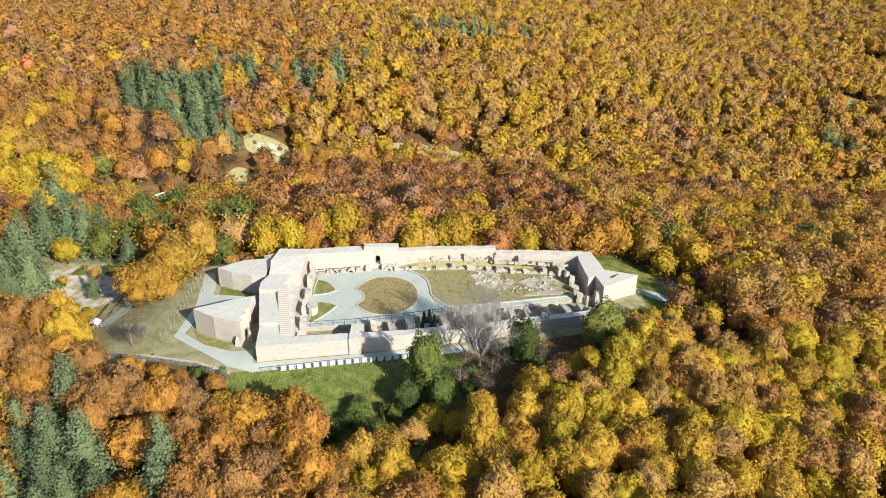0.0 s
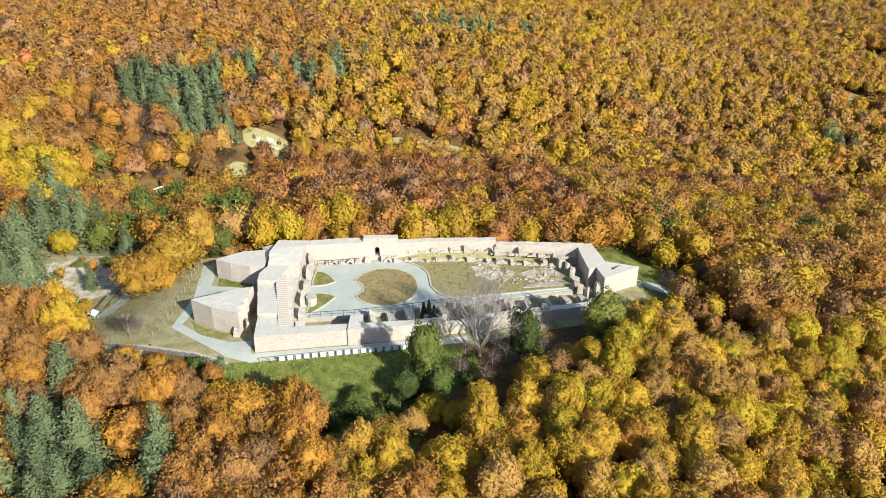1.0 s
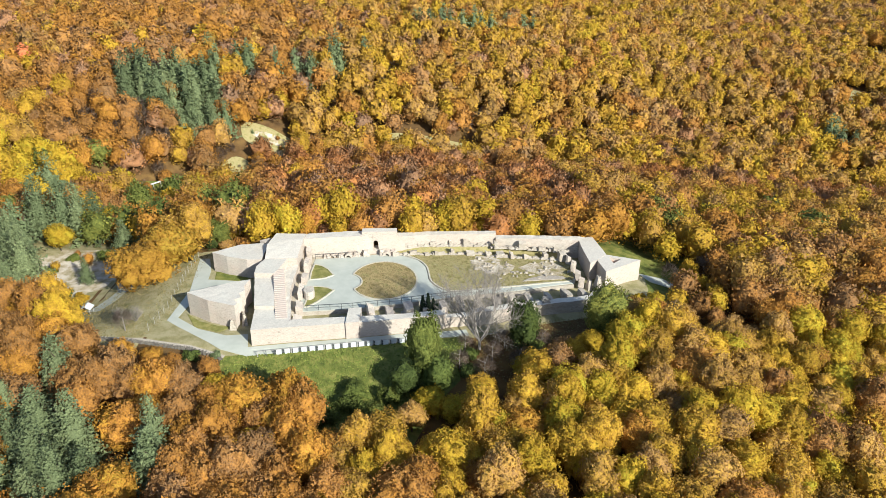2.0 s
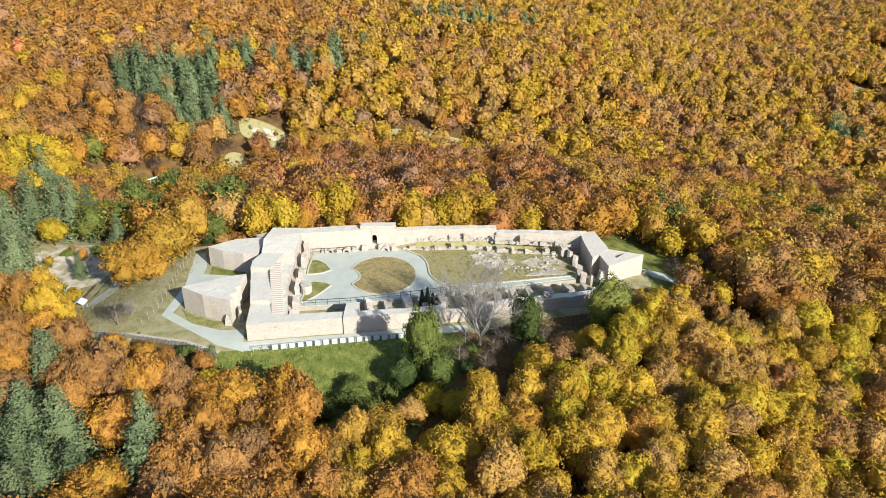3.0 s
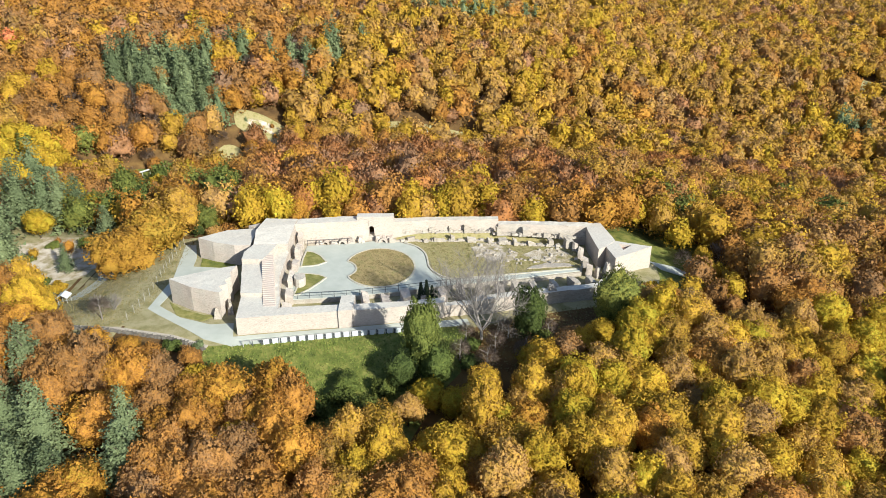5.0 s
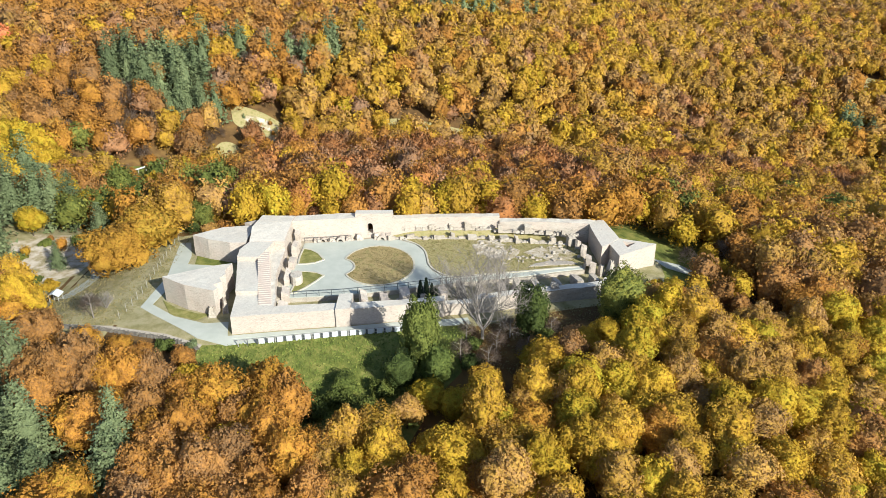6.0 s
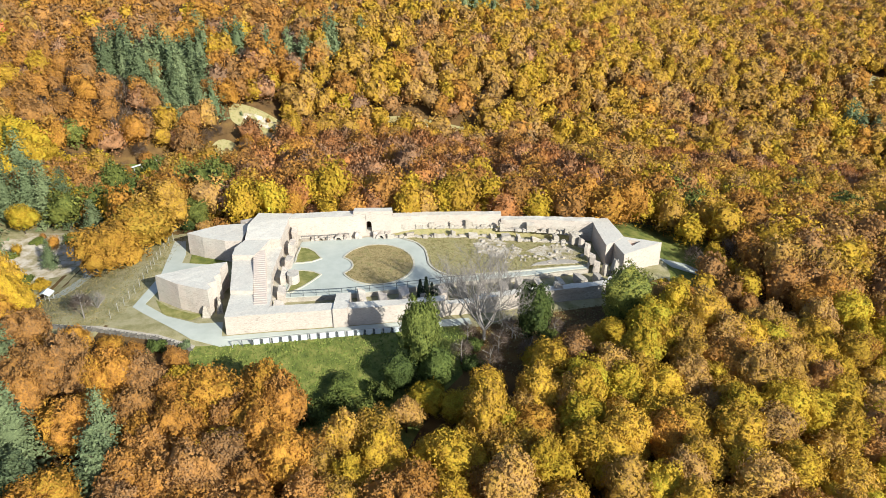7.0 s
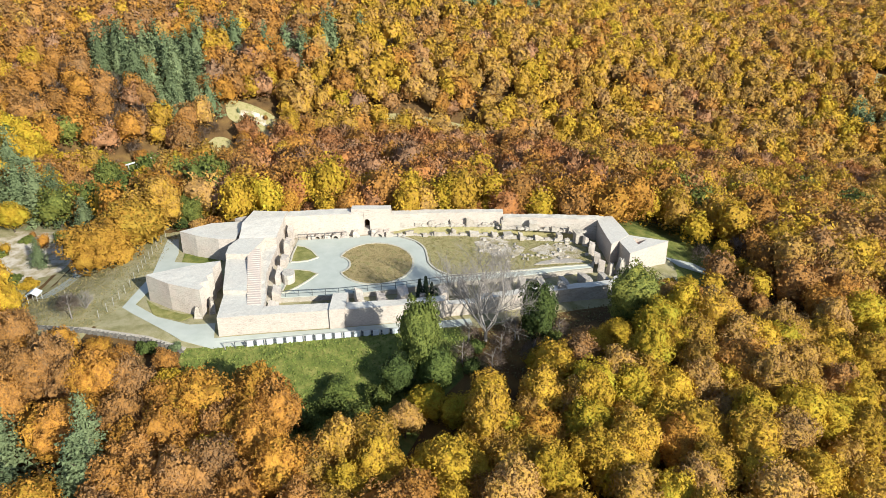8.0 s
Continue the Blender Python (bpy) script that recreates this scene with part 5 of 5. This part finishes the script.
# ---- plants by the walls ----
def grow(bm, base, way, length, radius, depth, dice):
    """A branch that forks into ever finer ones."""
    mid = base + way * length * 0.5 + Vector((dice.gauss(0, 0.05), dice.gauss(0, 0.05), 0.03)) * length
    tip = mid + (way + Vector((dice.gauss(0, 0.16), dice.gauss(0, 0.16), 0.12))).normalized() * length * 0.5
    sides = 7 if depth > 3 else 5 if depth > 1 else 3
    limb(bm, base, mid, radius, radius * 0.8, sides)
    limb(bm, mid, tip, radius * 0.8, radius * 0.6, sides)
    if depth == 0:
        return
    for start, n in ((mid, 2), (tip, 3 if depth > 1 else 4)):
        for _ in range(n):
            spread = Vector((dice.gauss(0, 1), dice.gauss(0, 1), dice.gauss(0.1, 0.5))).normalized()
            grow(bm, start, (way * 0.75 + spread * 0.62 + Vector((0, 0, 0.12))).normalized(), length * dice.uniform(0.58, 0.76), radius * 0.52, depth - 1, dice)


dice = random.Random(21)
bare = tagged(new("bare_tree"), "tall leafless grey tree with a spreading crown before the wall", "tree")
foot = Vector((16.5, -19.6, terrain_level(16.5, -19.6)))
bm = bmesh.new()
limb(bm, foot - Vector((0, 0, 0.5)), foot + Vector((0, 0, 1.6)), 0.26, 0.2, 8)
part("trunk", bm, M["grey_bark"], bare)
for k in range(5):
    bm = bmesh.new()
    a = k * 1.257 + 0.4
    grow(bm, foot + Vector((0, 0, 1.5)), Vector((0.62 * math.cos(a), 0.62 * math.sin(a), 1.0)).normalized(), 4.9, 0.15, 4, dice)
    part("branch", bm, M["grey_bark"], bare)

for x, y, size, n in ((-40.5, -14.0, 3.2, 9), (-44.0, -12.5, 2.4, 7)):
    bush = tagged(new("bare_bush"), "leafless grey-brown bush on the dry slope", "bush")
    foot = Vector((x, y, terrain_level(x, y)))
    for k in range(n):
        bm = bmesh.new()
        a = k * 2.4
        grow(bm, foot - Vector((0, 0, 0.1)), Vector((0.6 * math.cos(a), 0.6 * math.sin(a), 1.0)).normalized(), size * 0.42, 0.045, 2, dice)
        part("branch", bm, M["grey_bark"], bush)

for x, y, h in ((7.2, -9.6, 4.6), (8.1, -9.9, 5.2), (9.0, -10.1, 4.4), (9.6, -10.9, 3.8)):
    spire = tagged(new("juniper"), "narrow dark evergreen juniper beside the arcade", "shrub", "junipers by the arcade")
    bm = bmesh.new()
    limb(bm, (x, y, court(x) - 1.8), (x, y, court(x) - 1.6 + h * 0.8), 0.09, 0.03, 6)
    part("trunk", bm, M["bark"], spire)
    k = 620
    u = rng.uniform(0.02, 1, k)
    a = rng.uniform(0, 6.28, k)
    r = 0.8 * (1 - u) ** 0.7 * rng.uniform(0.4, 1.1, k)
    c = np.stack([x + r * np.cos(a), y + r * np.sin(a), court(x) - 1.5 + h * u], -1)
    n = unit(np.stack([np.cos(a), np.sin(a), np.full(k, 0.5)], -1) + 0.4 * rng.normal(size=(k, 3)))
    leaves = new("foliage", leaf_mesh("foliage", leaf_quads(c, n, 0.22), LEAF["juniper"]))
    leaves.parent = spire


def bush_at(x, y, r, h, kind, k, size, label, name="bush"):
    """A low rounded shrub of loose leaves on a few stems."""
    z = terrain_level(x, y)
    shrub = tagged(new(name), label, "bush")
    bm = bmesh.new()
    for j in range(5):
        limb(bm, (x, y, z - 0.2), (x + 0.5 * r * math.cos(j * 1.3), y + 0.5 * r * math.sin(j * 1.3), z + 0.7 * h), 0.04, 0.015, 5)
    part("stem", bm, M["bark"], shrub)
    d = unit(rng.normal(size=(k, 3)) + (0, 0, 0.5))
    bumps = 0.75 + 0.35 * np.sin(3.1 * np.arctan2(d[:, 1], d[:, 0]) + x) * np.cos(2.3 * d[:, 2] + y)
    c = d * (rng.uniform(0.55, 1.05, k) * bumps)[:, None] * (r, r, h * 0.55) + (x, y, z + 0.45 * h)
    leaves = new("foliage", leaf_mesh("foliage", leaf_quads(c, unit(d + 0.5 * rng.normal(size=(k, 3))), size), LEAF[kind]))
    leaves.parent = shrub
    return shrub


for x, y, r, h, kind in ((-13.5, -28.5, 2.4, 2.4, "olive"), (-9.5, -30.5, 2.2, 2.2, "olive"), (-3.0, -32.0, 2.8, 3.0, "olive"), (0.8, -34.5, 2.9, 3.4, "olive"), (2.6, -30.0, 2.2, 2.4, "olive"),
                         (-6.2, -34.5, 2.6, 3.0, "olive"), (-61.5, 3.5, 1.8, 1.6, "olive"), (-58.0, 2.0, 2.0, 1.6, "gold"), (-66.0, 6.0, 1.8, 1.8, "olive"), (-60.5, 20.0, 2.2, 2.0, "olive"),
                         (-68.5, 12.5, 1.4, 1.2, "olive"), (-66.5, 18.5, 1.5, 1.4, "olive"), (-36.0, 14.8, 2.2, 2.6, "olive"), (-32.6, 14.2, 2.0, 2.2, "gold"), (-29.4, 14.6, 2.3, 2.8, "rust"), (-26.2, 14.8, 2.0, 2.4, "gold"), (-39.5, 12.6, 1.8, 2.0, "gold"), (-34.4, 16.6, 2.2, 2.8, "rust"), (-24.8, -22.9, 0.9, 0.9, "pine"), (-28.5, -23.6, 1.6, 1.5, "olive")):
    bush_at(x, y, r, h, kind, 1500, 0.2, "dense leafy bush on the grassy slope")

# small white roofed shelter beside the road in the west
hut = tagged(new("shelter"), "small shelter with a white pitched roof among the trees", "shelter")
hz = terrain_level(-53.5, -4.5)
for sx in (-1, 1):
    for sy in (-1, 1):
        bm = bmesh.new()
        limb(bm, (-53.5 + sx * 0.75, -4.5 + sy * 0.7, hz - 0.2), (-53.5 + sx * 0.75, -4.5 + sy * 0.7, hz + 1.5), 0.05, 0.05, 6)
        part("post", bm, M["post"], hut)
bm = bmesh.new()
for s in (-1, 1):
    prism(bm, [(-53.5, -5.4), (-53.5 + s * 1.0, -5.4), (-53.5 + s * 1.0, -3.6), (-53.5, -3.6)], lambda x, y: hz + 1.95 - 0.55 * abs(x + 53.5), lambda x, y: hz + 2.01 - 0.55 * abs(x + 53.5))
part("roof", bm, M["panel"], hut)
patch("road", [(-54.5, -3.0), (-51.5, -4.5), (-49.5, -0.5), (-48.2, 4), (-51, 9), (-53.5, 8.2), (-51.4, 3.6)], M["path"], 0.08, 1.0, "short stretch of grey road on the slope", category="road")

for x, y, r, h, kind in ((30.5, -21.5, 2.2, 2.2, "olive"), (14.6, -25.0, 2.0, 1.8, "olive"), (15.2, -21.5, 1.5, 1.4, "olive"), (40.5, -8.0, 1.6, 1.8, "olive"), (43.5, -6.5, 1.8, 2.2, "gold"), (46.0, -3.5, 1.8, 2.2, "gold")):
    bush_at(x, y, r, h, kind, 1300, 0.2, {"olive": "dense olive-green bush below the ruined wall", "gold": "golden bush beside the gate tower"}[kind])

# tufts of dry grass over the lawns
def tufts(name, outline, count, level, rise, size, material, label):
    xs, ys = np.array(outline).T
    x, y = rng.uniform(xs.min(), xs.max(), count * 3), rng.uniform(ys.min(), ys.max(), count * 3)
    ok = np.nonzero(inside(x, y, outline))[0][:count]
    c = np.stack([x[ok], y[ok], np.array([level(a, b) for a, b in zip(x[ok], y[ok])]) + rise], -1)
    n = unit(rng.normal(size=c.shape) + (0.5, -0.6, 0.6))
    ob = new(name, leaf_mesh(name, leaf_quads(c, n, size), material))
    return tagged(ob, label, "grass", kind="stuff")


tuft_dry = speckled("straw_tuft", [(0.35, (0.12, 0.11, 0.035)), (0.5, (0.20, 0.165, 0.07)), (0.65, (0.29, 0.235, 0.115))], 1.6, 0.1)
tuft_green = speckled("green_tuft", [(0.35, (0.07, 0.105, 0.025)), (0.5, (0.15, 0.19, 0.04)), (0.65, (0.28, 0.28, 0.08))], 1.6, 0.1)
tufts("dry_tufts", EAST, 5200, court, 0.07, 0.11, tuft_dry, "short dry tufts across the wide lawn")
tufts("dry_tufts", OVAL, 2000, court, 0.09, 0.10, tuft_dry, "short dry tufts in the oval bed")
tufts("dry_tufts", [(-36.0, 12.6), (-35.4, 9), (-35.0, -3), (-35.6, -13.4), (-37.4, -19.0), (-47, -26), (-58, -10), (-50, 9), (-42, 13)], 5000, terrain_level, 0.1, 0.13, tuft_dry, "dry tufts on the western slope")
tufts("green_tufts", [(-24, -22.9), (-15.0, -21.9), (-4.4, -20.2), (15, -16), (15, -24), (8, -30), (5, -40), (-3, -40), (-15, -35), (-24, -30)], 8000, terrain_level, 0.14, 0.17, tuft_green, "lush tufts on the green slope")
tufts("dry_tufts", [(15.2, -14.6), (22, -12.6), (37, -8.2), (44, -3), (44, -14), (35, -24), (24, -28), (15.2, -24)], 2500, terrain_level, 0.14, 0.17, tuft_dry, "rough dry tufts below the ruined wall")
